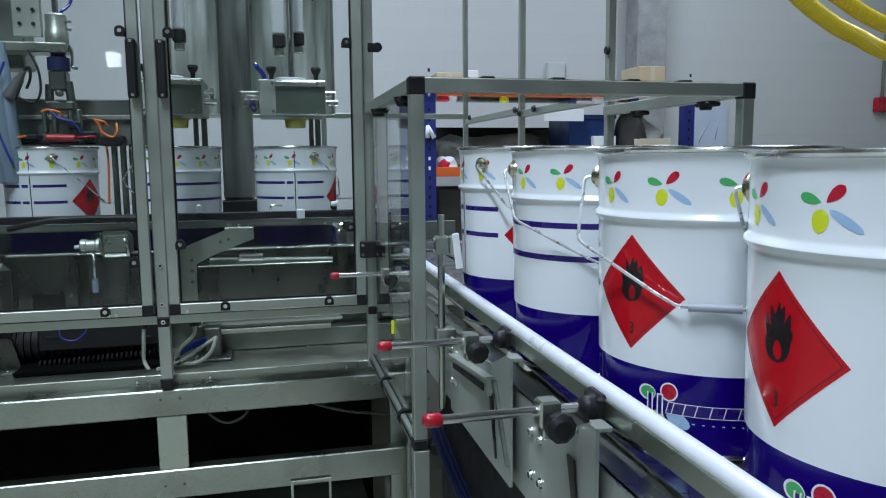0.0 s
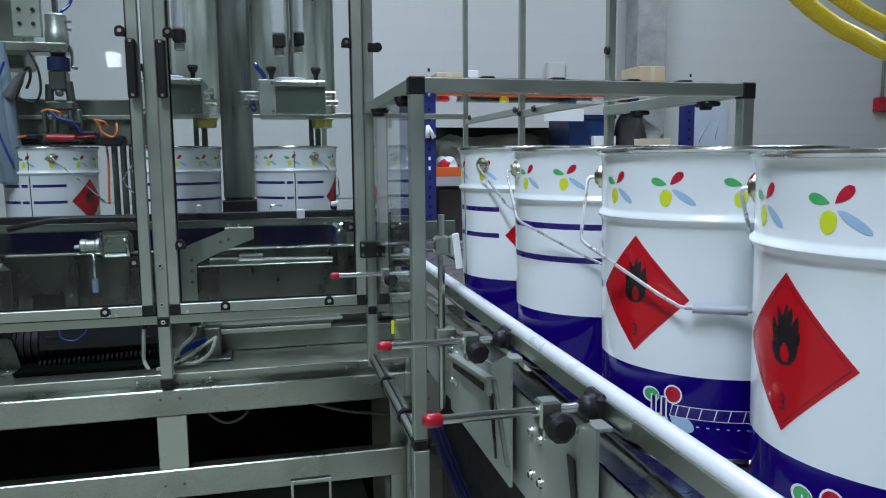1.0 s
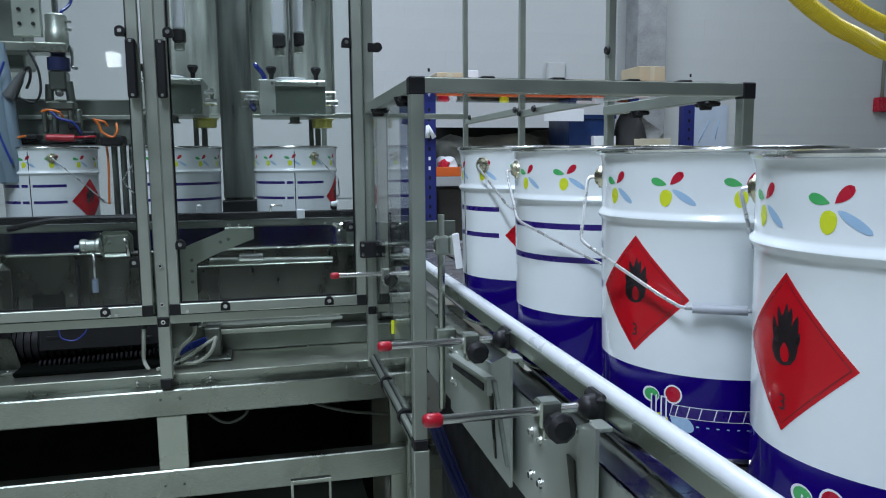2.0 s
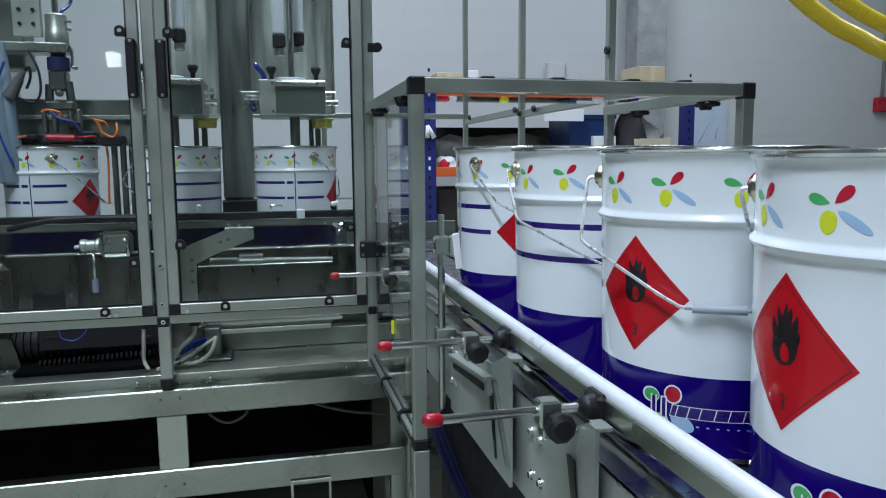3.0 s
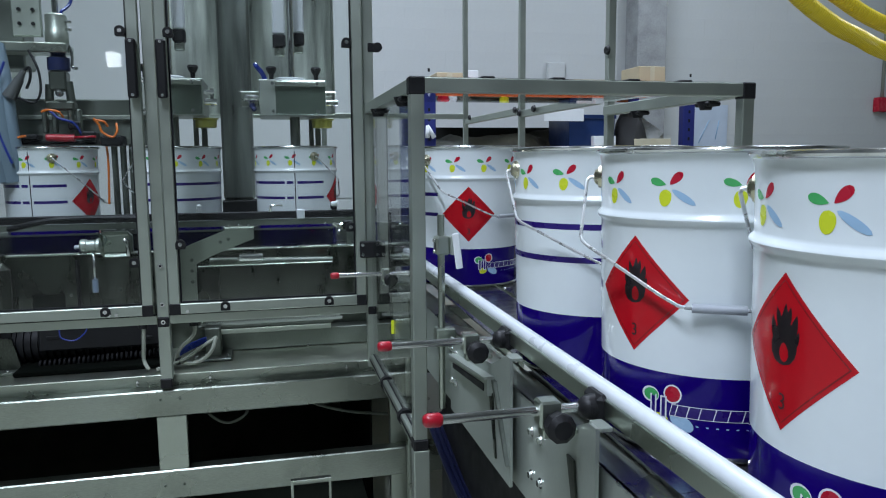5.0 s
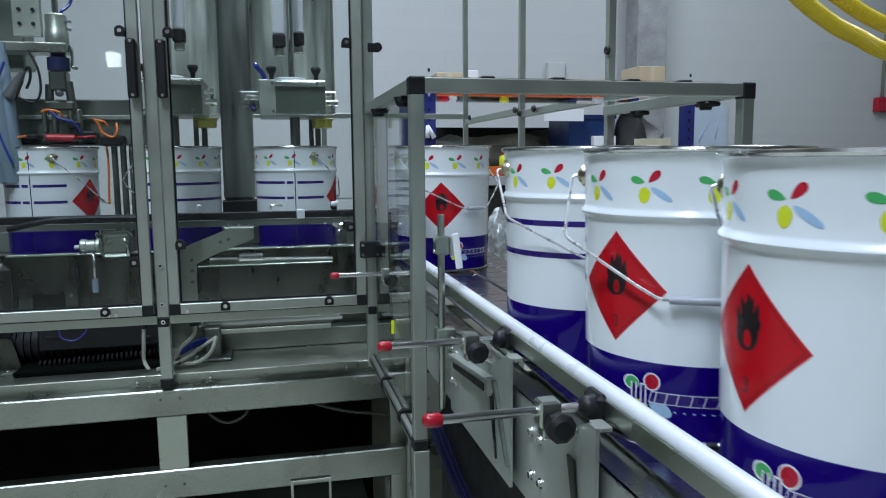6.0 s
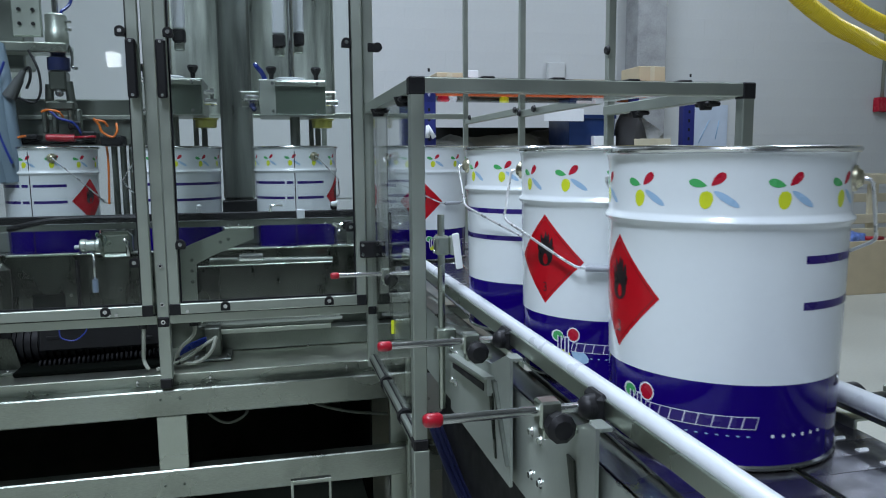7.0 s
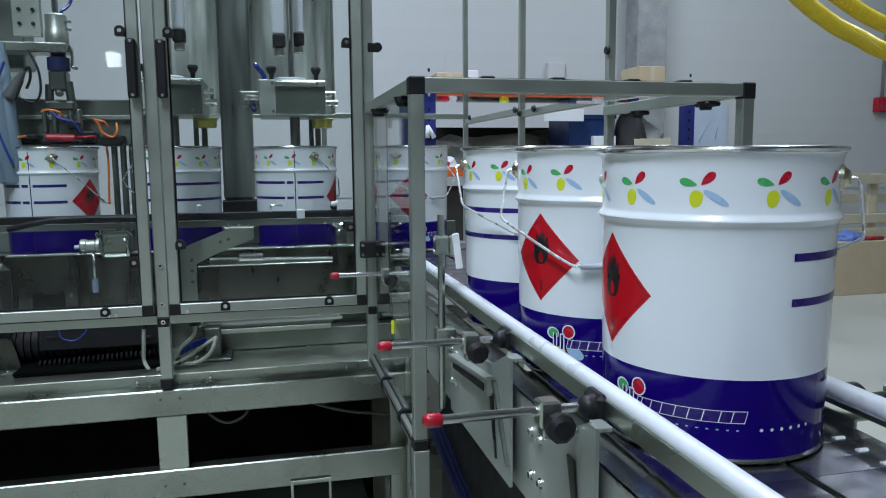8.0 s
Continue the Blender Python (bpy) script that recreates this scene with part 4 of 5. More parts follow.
def lid_station():
    cx = -0.67
    s = thing("lid_station", (cx, 2.75, 1.27), "lid pressing head with clamps, tubes and cables", "lid press")
    bm = box(B(), (-0.80, 2.70, 1.615), (-0.712, 2.72, 2.57), 0.003)
    part("mount_plate", bm, ALU, s, "pale screwed mounting plate")
    for x in (-0.776, -0.735):
        for z in (1.655, 1.70, 1.76):
            part("screw", rod(B(), (x, 2.70, z), (x, 2.694, z), 0.006, seg=10), BLACK, s)
    part("bracket_arm", box(B(), (-0.87, 2.66, 1.56), (-0.632, 2.76, 1.592), 0.004), STEEL, s)
    part("rear_box", box(B(), (-1.02, 2.78, 1.52), (-0.79, 2.9, 2.57), 0.006), STEEL_DARK, s)
    bm = lathe(B(), [(0.001, 1.592), (0.034, 1.592), (0.036, 1.60), (0.036, 1.63), (0.033, 1.635), (0.033, 1.685), (0.028, 1.69), (0.001, 1.69)], 24, (cx, 2.71))
    part("press_cylinder", bm, ALU, s, "grey press cylinder")
    for z in (1.64, 1.665):
        part("fitting", rod(B(), (cx + 0.03, 2.70, z), (cx + 0.05, 2.70, z), 0.005, seg=10), CHROME, s)
    part("press_rod", rod(B(), (cx, 2.71, 1.69), (cx, 2.71, 2.56), 0.010, seg=14), CHROME, s)
    part("collar", lathe(B(), [(0.001, 1.506), (0.033, 1.506), (0.035, 1.51), (0.035, 1.548), (0.024, 1.552), (0.022, 1.56)], 24, (cx, 2.71)), mat("dark_blue_collar", (0.012, 0.02, 0.09), 0.35), s, "dark blue collar")
    part("elbow", tube(B(), bend([(cx + 0.036, 2.70, 1.59), (cx + 0.045, 2.70, 1.56), (cx + 0.044, 2.70, 1.52), (cx + 0.06, 2.69, 1.513)]), 0.005, 8), CHROME, s)
    bm = B()
    box(bm, (cx - 0.028, 2.68, 1.44), (cx + 0.026, 2.74, 1.505), 0.006)
    rod(bm, (cx - 0.034, 2.70, 1.40), (cx - 0.03, 2.70, 1.46), 0.014, seg=12)
    rod(bm, (cx + 0.034, 2.70, 1.40), (cx + 0.028, 2.70, 1.47), 0.014, seg=12)
    box(bm, (cx - 0.045, 2.68, 1.375), (cx + 0.045, 2.74, 1.405), 0.006)
    part("gripper", bm, STEEL_DARK, s, "dull steel gripper block")
    part("gripper_pivot", ball(rod(B(), (cx + 0.005, 2.665, 1.43), (cx + 0.005, 2.68, 1.43), 0.012, seg=14), (cx + 0.005, 2.664, 1.43), 0.008), CHROME, s)
    for dx in (-0.05, -0.02, 0.03, 0.055):
        part("finger", box(B(), (cx + dx - 0.008, 2.685, 1.30), (cx + dx + 0.008, 2.71, 1.38), 0.004), STEEL_DARK, s)
    part("cross_plate", box(B(), (-0.86, 2.66, 1.262), (-0.56, 2.74, 1.276), 0.003), PAINT_SHADE_BLACK, s, "black clamp plate")
    part("clamp_body", box(B(), (-0.80, 2.64, 1.275), (-0.73, 2.70, 1.295), 0.005), BLACK, s)
    part("clamp_body", box(B(), (-0.60, 2.64, 1.276), (-0.555, 2.70, 1.305), 0.005), BLACK, s)
    bm = rod(B(), (-0.705, 2.64, 1.283), (-0.62, 2.64, 1.281), 0.012, seg=14)
    part("red_cylinder", bm, RED, s, "red plastic cylinder")
    part("red_rod", rod(B(), (-0.62, 2.64, 1.284), (-0.555, 2.64, 1.287), 0.004, seg=10), RED, s)
    part("white_disc", lathe(B(), [(0.001, 1.262), (0.035, 1.262), (0.037, 1.255), (0.037, 1.243), (0.001, 1.243)], 24, (-0.69, 2.70)), WHITE_PL, s, "white pressing disc")
    # hand nozzle hanging at the side with its cable
    bm = rod(B(), (-0.80, 2.62, 1.41), (-0.765, 2.62, 1.47), 0.022, 0.014, seg=14)
    rod(bm, (-0.765, 2.62, 1.47), (-0.752, 2.62, 1.495), 0.012, 0.009, seg=12)
    part("hand_nozzle", bm, mat("dark_grey_plastic", (0.07, 0.075, 0.075), 0.45), s, "grey hand nozzle")
    part("nozzle_hose", tube(B(), bend([(-0.752, 2.62, 1.493), (-0.735, 2.62, 1.505), (-0.735, 2.62, 1.47), (-0.75, 2.63, 1.44)]), 0.0045, 8), BLACK, s)
    part("cable", tube(B(), bend([(-0.775, 2.62, 1.41), (-0.73, 2.62, 1.395), (-0.71, 2.63, 1.43), (-0.715, 2.64, 1.5), (-0.745, 2.66, 1.565)]), 0.004, 8), BLACK, s)
    for k, pts in enumerate([[(-0.555, 2.62, 1.345), (-0.54, 2.62, 1.325), (-0.53, 2.62, 1.30), (-0.50, 2.62, 1.285), (-0.485, 2.62, 1.305), (-0.49, 2.64, 1.33)], [(-0.55, 2.62, 1.34), (-0.525, 2.62, 1.335), (-0.515, 2.63, 1.32)],
                             [(-0.53, 2.66, 1.285), (-0.528, 2.67, 1.2), (-0.533, 2.67, 1.06)], [(-0.71, 2.62, 1.365), (-0.69, 2.62, 1.372), (-0.66, 2.62, 1.366), (-0.65, 2.64, 1.35)], [(-0.80, 2.62, 1.265), (-0.785, 2.62, 1.282), (-0.76, 2.62, 1.288)]]):
        part("orange_cable", tube(B(), bend(pts), 0.0038, 8), ORANGE, s, "orange cable")
    part("blue_tube", tube(B(), bend([(-0.61, 2.72, 1.80), (-0.625, 2.72, 1.73), (-0.65, 2.71, 1.70), (-0.655, 2.72, 1.69)]), 0.005, 8), CABLE_BLUE, s, "blue air tube")
    part("blue_tube", tube(B(), bend([(-0.69, 2.64, 1.37), (-0.66, 2.63, 1.345), (-0.62, 2.64, 1.33), (-0.60, 2.66, 1.29)]), 0.004, 8), CABLE_BLUE, s, "blue air tube")
    part("red_tube", rod(B(), (-0.372, 2.74, 1.235), (-0.369, 2.74, 1.36), 0.0075, seg=10), RED, s, "upright red tube")
    part("valve_block", box(B(), (-0.54, 2.62, 1.255), (-0.47, 2.7, 1.29), 0.006), BLACK, s)
    part("valve_block", box(B(), (-0.645, 2.66, 1.31), (-0.61, 2.7, 1.34), 0.006), BLACK, s)
    for k in range(3):
        part("post", rod(B(), (-0.55 + 0.03 * k, 2.9, 0.93), (-0.55 + 0.03 * k, 2.9, 1.29), 0.011, seg=12), STEEL_DARK, s)
    part("header_bar", box(B(), (-0.86, 2.85, 1.262), (-0.38, 2.9, 1.425), 0.004), STEEL_DARK, s, "dark crossbeam")
    part("cross_rail", box(B(), (-0.84, 2.83, 1.353), (-0.44, 2.849, 1.368), 0.002), ALU, s, "pale cross rail")
    # hanging bluish feed hoses at the outer side
    for k, (x, w) in enumerate(((-0.89, 0.05), (-0.845, 0.034), (-0.815, 0.022))):
        part("feed_hose", tube(B(), bend([(x - 0.02, 2.66, 1.58), (x, 2.64, 1.45), (x + 0.012, 2.63, 1.3), (x + 0.03, 2.64, 1.14)]), w, 12), mat("blue_grey_hose", (0.16, 0.22, 0.27), 0.4), s, "blue-grey feed hose")
    part("blue_tube", tube(B(), bend([(-0.80, 2.60, 1.52), (-0.835, 2.60, 1.42), (-0.83, 2.60, 1.3), (-0.80, 2.60, 1.2)]), 0.004, 8), CABLE_BLUE, s)


lid_station()


def guide_fence():
    g = thing("pail_fence", (-0.3, 2.5, 0.915), "black guide bar with white clip before the pails", "guide bar")
    bm = box(B(), (-2.0, 2.49, 1.010), (0.30, 2.505, 1.035), 0.003)
    part("bar", bm, BLACK, g)
    part("strip", box(B(), (-2.0, 2.497, 0.988), (0.30, 2.505, 1.008), 0.001), STEEL_DARK, g)
    part("clip", box(B(), (0.085, 2.475, 1.008), (0.112, 2.512, 1.04), 0.003), WHITE_PL, g, "white plastic clip")
    part("clip", box(B(), (-0.234, 2.475, 1.035), (-0.218, 2.50, 1.062), 0.003), WHITE_PL, g, "white plastic clip")
    part("latch", tube(B(), bend([(0.0, 2.49, 1.035), (0.0, 2.48, 1.05), (0.012, 2.478, 1.056), (0.04, 2.478, 1.055)]), 0.004, 8), CHROME, g)
    part("sensor", box(B(), (0.20, 2.49, 1.035), (0.222, 2.51, 1.06), 0.004), BLACK, g)
    part("sensor_tip", rod(B(), (0.205, 2.49, 1.055), (0.225, 2.47, 1.06), 0.008, seg=12), PAPER, g)
    part("latch", box(B(), (-0.36, 2.47, 1.012), (-0.335, 2.5, 1.04), 0.004), STEEL, g)
    # hinged plate edge near the lid station
    bm = B()
    tube(bm, bend([(-0.78, 2.45, 1.0), (-0.70, 2.44, 1.018), (-0.62, 2.44, 1.028), (-0.5, 2.45, 1.028), (-0.4, 2.46, 1.024)]), 0.009, 10)
    part("bent_rod", bm, BLACK, g)
    for x in (-0.9, -0.35, 0.26):
        part("stay", box(B(), (x - 0.008, 2.508, 0.83), (x + 0.008, 2.516, 1.03), 0.001), STEEL_DARK, g)
    shutter = thing("drip_shutter", (-0.3, 2.53, 0.83), "dark smoked lifting shutter before the pails", "shutter")
    part("sheet", box(B(), (-0.86, 2.524, 0.82), (0.21, 2.53, 0.987), 0.001), SMOKE, shutter)
    part("edge", box(B(), (-0.86, 2.521, 0.982), (0.21, 2.5235, 0.988)), STEEL_DARK, shutter)
    return shutter


shutter = guide_fence()


def lower_works():
    w = thing("drive_housing", (0.0, 2.6, 0.556), "dark steel drive housing with toothed rack under the pail row", "drive")
    part("back_plate", box(B(), (-2.2, 2.62, 0.556), (0.42, 2.63, 0.74), 0.001), STEEL_DARK, w)
    bm = box(B(), (-0.24, 2.49, 0.655), (0.23, 2.505, 0.664), 0.001)
    for k in range(58):
        box(bm, (-0.238 + k * 0.008, 2.488, 0.664), (-0.2345 + k * 0.008, 2.505, 0.672))
    part("toothed_rack", bm, SATIN, w, "fine toothed steel rack")
    part("slide_bar", box(B(), (-0.2, 2.49, 0.625), (0.19, 2.515, 0.642), 0.002), STEEL, w)
    part("slide_bar", box(B(), (-0.25, 2.5, 0.643), (0.20, 2.52, 0.654), 0.002), STEEL_DARK, w)
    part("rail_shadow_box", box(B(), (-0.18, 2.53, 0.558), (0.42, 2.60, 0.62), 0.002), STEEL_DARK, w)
    part("support_block", box(B(), (-0.225, 2.44, 0.557), (-0.175, 2.52, 0.66), 0.003), STEEL_DARK, w)
    part("support_foot", box(B(), (-0.26, 2.40, 0.557), (-0.14, 2.52, 0.566), 0.003), STEEL_DARK, w)
    for x in (-0.25, -0.15):
        part("bolt", rod(B(), (x, 2.42, 0.566), (x, 2.42, 0.576), 0.006, seg=6), CHROME, w)
    part("bolt", rod(B(), (0.11, 2.50, 0.566), (0.11, 2.50, 0.575), 0.005, seg=6), CHROME, w)
    # black motor
    m = thing("drive_motor", (-0.62, 2.5, 0.557), "black finned electric drive motor", "motor")
    prof = [(0.001, 0.0)]
    for k in range(20):
        x = k * 0.021
        prof += [(0.058, x), (0.066, x + 0.001), (0.066, x + 0.012), (0.058, x + 0.013)]
    bm = lathe(B(), prof + [(0.001, 0.42)], 28)
    bmesh.ops.transform(bm, verts=bm.verts, matrix=Matrix.Translation((-0.80, 2.52, 0.63)) @ Matrix.Rotation(math.pi / 2, 4, "Y"))
    part("finned_body", bm, PAINT_SHADE_BLACK, m)
    part("end_bell", rod(B(), (-0.86, 2.52, 0.63), (-0.80, 2.52, 0.63), 0.05, 0.07, seg=24), BLACK, m)
    part("foot", box(B(), (-0.78, 2.46, 0.557), (-0.42, 2.58, 0.57), 0.003), BLACK, m)
    # Grey cover given black so that it reads as shaded.
    part("grey_cover", box(B(), (-0.715, 2.425, 0.618), (-0.345, 2.44, 0.705), 0.006), PAINT_SHADE_BLACK, m, "grey sheet cover coloured black for shade")
    for x, z in ((-0.672, 0.662), (-0.40, 0.645)):
        part("cover_slot", box(B(), (x - 0.018, 2.4225, z - 0.006), (x + 0.018, 2.4245, z + 0.006), 0.001), PAINT_SHADE_BLACK, m)
    bm = B()
    for k in range(26):
        rod(bm, (-0.72 + k * 0.014, 2.445, 0.575 + 0.0006 * k), (-0.713 + k * 0.014, 2.445, 0.575 + 0.0006 * k), 0.013, seg=10)
    part("cable_chain", bm, RUBBER, m, "black cable drag chain")
    # Made-up slab, keeps the deck round the motor black.
    part("dark_base", box(B(), (-0.775, 2.372, 0.557), (-0.352, 2.60, 0.572), 0.003), SHADE_BLACK, m, "added black slab that darkens the deck under the motor")
    g = thing("deck_gusset", (-0.86, 2.445, 0.556), "dull steel gusset plate on the deck", "gusset")
    bm = B()
    for yy in (2.44, 2.45):
        bm.faces.new([bm.verts.new((x, yy, z)) for x, z in ((-0.95, 0.672), (-0.792, 0.661), (-0.768, 0.5565), (-0.95, 0.5565))])
    bmesh.ops.bridge_loops(bm, edges=bm.edges[:])
    part("plate", bm, GRIME_SHADE, g)
    part("foot", box(B(), (-0.95, 2.40, 0.5565), (-0.745, 2.439, 0.566), 0.001), STEEL_DARK, g)
    part("bolt", rod(B(), (-0.80, 2.41, 0.566), (-0.80, 2.41, 0.574), 0.006, seg=6), CHROME, g)
    # plates below the trough
    t = thing("trough_apron", (-0.68, 2.45, 0.74), "dull stainless apron plates with screws and cut-out", "apron")
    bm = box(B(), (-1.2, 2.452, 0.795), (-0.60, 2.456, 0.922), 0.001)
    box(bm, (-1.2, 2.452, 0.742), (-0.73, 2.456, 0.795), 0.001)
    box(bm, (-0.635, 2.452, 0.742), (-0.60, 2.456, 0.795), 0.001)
    part("plate", bm, GRIME_SHADE, t)
    # Black sheet behind the opening stands for the shade within.
    part("cutout", box(B(), (-0.729, 2.457, 0.743), (-0.636, 2.461, 0.794)), SHADE_BLACK, t, "black sheet for the shade inside the cut-out")
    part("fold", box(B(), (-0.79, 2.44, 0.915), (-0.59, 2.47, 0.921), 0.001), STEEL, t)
    part("plate", box(B(), (-0.57, 2.48, 0.742), (-0.36, 2.484, 0.90), 0.001), GRIME_SHADE, t)
    part("pillar", box(B(), (-1.0, 2.40, 0.742), (-0.775, 2.45, 0.90), 0.02), GRIME_SHADE, t)
    part("seal", box(B(), (-0.598, 2.44, 0.74), (-0.588, 2.46, 0.90), 0.003), RUBBER, t)
    for x, z in ((-0.615, 0.79), (-0.795, 0.87), (-0.79, 0.84), (-0.47, 0.80), (-0.79, 0.76)):
        part("screw", rod(B(), (x, 2.45, z), (x, 2.444, z), 0.005, seg=8), CHROME, t)
    j = thing("sample_valve", (-0.54, 2.42, 0.80), "pale metal sampling valve with clear tube", "valve")
    jar = lathe(B(), [(0.001, 0.0), (0.017, 0.001), (0.021, 0.006), (0.021, 0.018), (0.018, 0.022), (0.018, 0.045), (0.022, 0.049), (0.022, 0.058), (0.001, 0.060)], 20)
    bmesh.ops.transform(jar, verts=jar.verts, matrix=Matrix.Translation((-0.575, 2.42, 0.946)) @ Matrix.Rotation(math.pi / 2, 4, "Y"))
    part("valve_body", jar, SATIN, j, "pale metal valve body")
    part("spout", rod(B(), (-0.59, 2.42, 0.942), (-0.574, 2.42, 0.944), 0.006, seg=10), WHITE_PL, j)
    part("stem", rod(B(), (-0.538, 2.42, 0.83), (-0.538, 2.42, 0.93), 0.0045, seg=10), CHROME, j)
    part("valve", rod(B(), (-0.538, 2.42, 0.80), (-0.538, 2.42, 0.84), 0.009, seg=12), mat("pale_blue_valve", (0.2, 0.25, 0.33), 0.4), j)
    part("clear_tube", tube(B(), bend([(-0.54, 2.415, 0.965), (-0.515, 2.415, 0.98), (-0.5, 2.42, 0.965), (-0.51, 2.42, 0.945)]), 0.005, 8), clear("tube_plastic", (0.75, 0.8, 0.8), 0.1), j)
    b = thing("pipe_bracket", (-0.46, 2.44, 0.90), "bent chrome pipe end and bracket", "pipe")
    part("plate", box(B(), (-0.53, 2.46, 0.905), (-0.43, 2.47, 0.985), 0.015), STEEL, b)
    part("pipe", tube(B(), bend([(-0.45, 2.43, 0.96), (-0.442, 2.43, 0.957), (-0.44, 2.43, 0.94), (-0.44, 2.44, 0.91)]), 0.007, 10), CHROME, b)
    # angled arm plate
    a = thing("support_arm", (-0.26, 2.42, 0.74), "angled stainless support arm with bolts", "arm")
    bm = B()
    outline = [(-0.285, 0.745), (-0.238, 0.745), (-0.238, 0.875), (-0.19, 0.90), (-0.056, 0.952), (-0.056, 0.98), (-0.14, 0.983), (-0.25, 0.94), (-0.285, 0.925)]
    lo = [bm.verts.new((x, 2.42, z)) for x, z in outline]
    hi = [bm.verts.new((x, 2.432, z)) for x, z in outline]
    bm.faces.new(lo)
    bm.faces.new(hi[::-1])
    for k in range(len(lo)):
        bm.faces.new((lo[k], hi[k], hi[(k + 1) % len(lo)], lo[(k + 1) % len(lo)]))
    part("plate", bm, STEEL, a)
    part("top_flange", box(B(), (-0.145, 2.41, 0.983), (-0.055, 2.45, 0.99), 0.001), STEEL, a)
    for x, z in ((-0.16, 0.945), (-0.135, 0.953), (-0.25, 0.89), (-0.25, 0.855), (-0.25, 0.82)):
        part("bolt", rod(B(), (x, 2.42, z), (x, 2.414, z), 0.006, seg=6), STEEL_DARK, a)
    for x in (-0.13, -0.10, -0.07):
        part("bolt", rod(B(), (x, 2.42, 0.99), (x, 2.42, 1.0), 0.006, seg=6), CHROME, a)
    r = thing("drip_roller", (0.0, 2.47, 0.88), "polished roller in the dark trough opening", "roller")
    part("roller", rod(B(), (-0.20, 2.478, 0.876), (0.2, 2.478, 0.866), 0.012, seg=16), STEEL_DARK, r)
    # Chrome sleeve added as the roller's bright highlight.
    part("highlight_ring", rod(B(), (-0.105, 2.47, 0.885), (-0.03, 2.47, 0.884), 0.014, seg=18), CHROME, r)
    # cables under the door
    c = thing("cable_bundle", (-0.3, 2.36, 0.557), "grey and blue cables tied in loose loops", "cables")
    gp = [[(-0.245, 2.36, 0.70), (-0.25, 2.36, 0.66), (-0.29, 2.36, 0.62), (-0.305, 2.36, 0.585), (-0.29, 2.36, 0.572), (-0.24, 2.36, 0.572), (-0.20, 2.37, 0.60), (-0.185, 2.4, 0.64)],
          [(-0.36, 2.33, 0.563), (-0.31, 2.35, 0.575), (-0.27, 2.36, 0.59), (-0.22, 2.38, 0.62), (-0.19, 2.4, 0.635)],
          [(-0.395, 2.36, 0.70), (-0.398, 2.36, 0.64), (-0.40, 2.36, 0.59), (-0.385, 2.34, 0.563)]]
    for pts in gp:
        part("grey_cable", tube(B(), bend(pts), 0.006, 8), CABLE_GREY, c, "grey cable")
    for k in range(4):
        part("blue_tube", tube(B(), bend([(-0.295, 2.37, 0.595 + 0.005 * k), (-0.26, 2.38, 0.61 + 0.006 * k), (-0.215, 2.4, 0.628 + 0.004 * k)]), 0.0028, 8), CABLE_BLUE, c, "blue air tube")
    for x in (-0.397, -0.247):
        part("gland", rod(B(), (x, 2.36, 0.69), (x, 2.36, 0.715), 0.014, seg=12), BLACK, c)
    part("tie", rod(B(), (-0.307, 2.36, 0.578), (-0.292, 2.36, 0.578), 0.012, seg=10), BLACK, c)
    part("blue_tube", tube(B(), bend([(-0.64, 2.38, 0.70), (-0.635, 2.38, 0.67), (-0.6, 2.38, 0.66), (-0.57, 2.38, 0.68), (-0.56, 2.38, 0.70)]), 0.002, 8), CABLE_BLUE, c)
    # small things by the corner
    # Grey cable colour darkened for the shade under the beam.
    SHADED_CABLE = mat("shaded_grey_cable", (0.09, 0.10, 0.08), 0.5, 0, 20, 0.1)
    hc = thing("hanging_cable", (-0.19, 2.36, 0.43), "grey cable sagging under the beam", "cable")
    part("cable", tube(B(), bend([(-0.225, 2.33, 0.46), (-0.212, 2.33, 0.41), (-0.157, 2.33, 0.375), (-0.100, 2.33, 0.40), (-0.085, 2.34, 0.46)]), 0.005, 8), SHADED_CABLE, hc)
    part("cable", tube(B(), bend([(0.06, 2.34, 0.45), (0.124, 2.33, 0.412), (0.233, 2.33, 0.377), (0.36, 2.335, 0.355)]), 0.005, 8), SHADED_CABLE, hc)
    bh = thing("hose_bundle", (0.44, 1.3, 0.40), "dark blue air hoses slung under the conveyor", "hoses")
    for k in range(4):
        part("hose", tube(B(), bend([(0.40 + 0.014 * k, 1.9, 0.50), (0.40 + 0.016 * k, 1.5, 0.43 - 0.01 * k), (0.41 + 0.015 * k, 1.1, 0.44 - 0.012 * k), (0.42 + 0.015 * k, 0.6, 0.50), (0.44 + 0.01 * k, 0.37, 0.70)]), 0.0075, 8), mat("navy_hose", (0.006, 0.008, 0.03), 0.35), bh, "dark blue hose")
    wb = thing("wing_latch", (0.225, 2.36, 0.95), "small black and chrome wing latch", "latch")
    part("body", box(B(), (0.222, 2.30, 0.985), (0.25, 2.33, 1.012), 0.003), BLACK, wb)
    part("wing", tube(B(), bend([(0.222, 2.31, 1.0), (0.205, 2.30, 0.995), (0.19, 2.30, 1.005)]), 0.006, 8), CHROME, wb)
    part("wing", tube(B(), bend([(0.222, 2.31, 0.995), (0.21, 2.30, 0.98), (0.205, 2.30, 0.97)]), 0.006, 8), CHROME, wb)
    cb = solid("control_box", box(B(), (0.29, 3.0, 0.90), (0.36, 3.06, 1.0), 0.004), WHITE_PL, "small white control box on the frame", "box")
    k = thing("tie_rod_stand", (0.31, 1.95, 0.66), "thin black upright rod with wing screw", "stand")
    part("rod", rod(B(), (0.313, 1.94, 0.70), (0.313, 1.94, 1.06), 0.005, seg=10), BLACK, k)
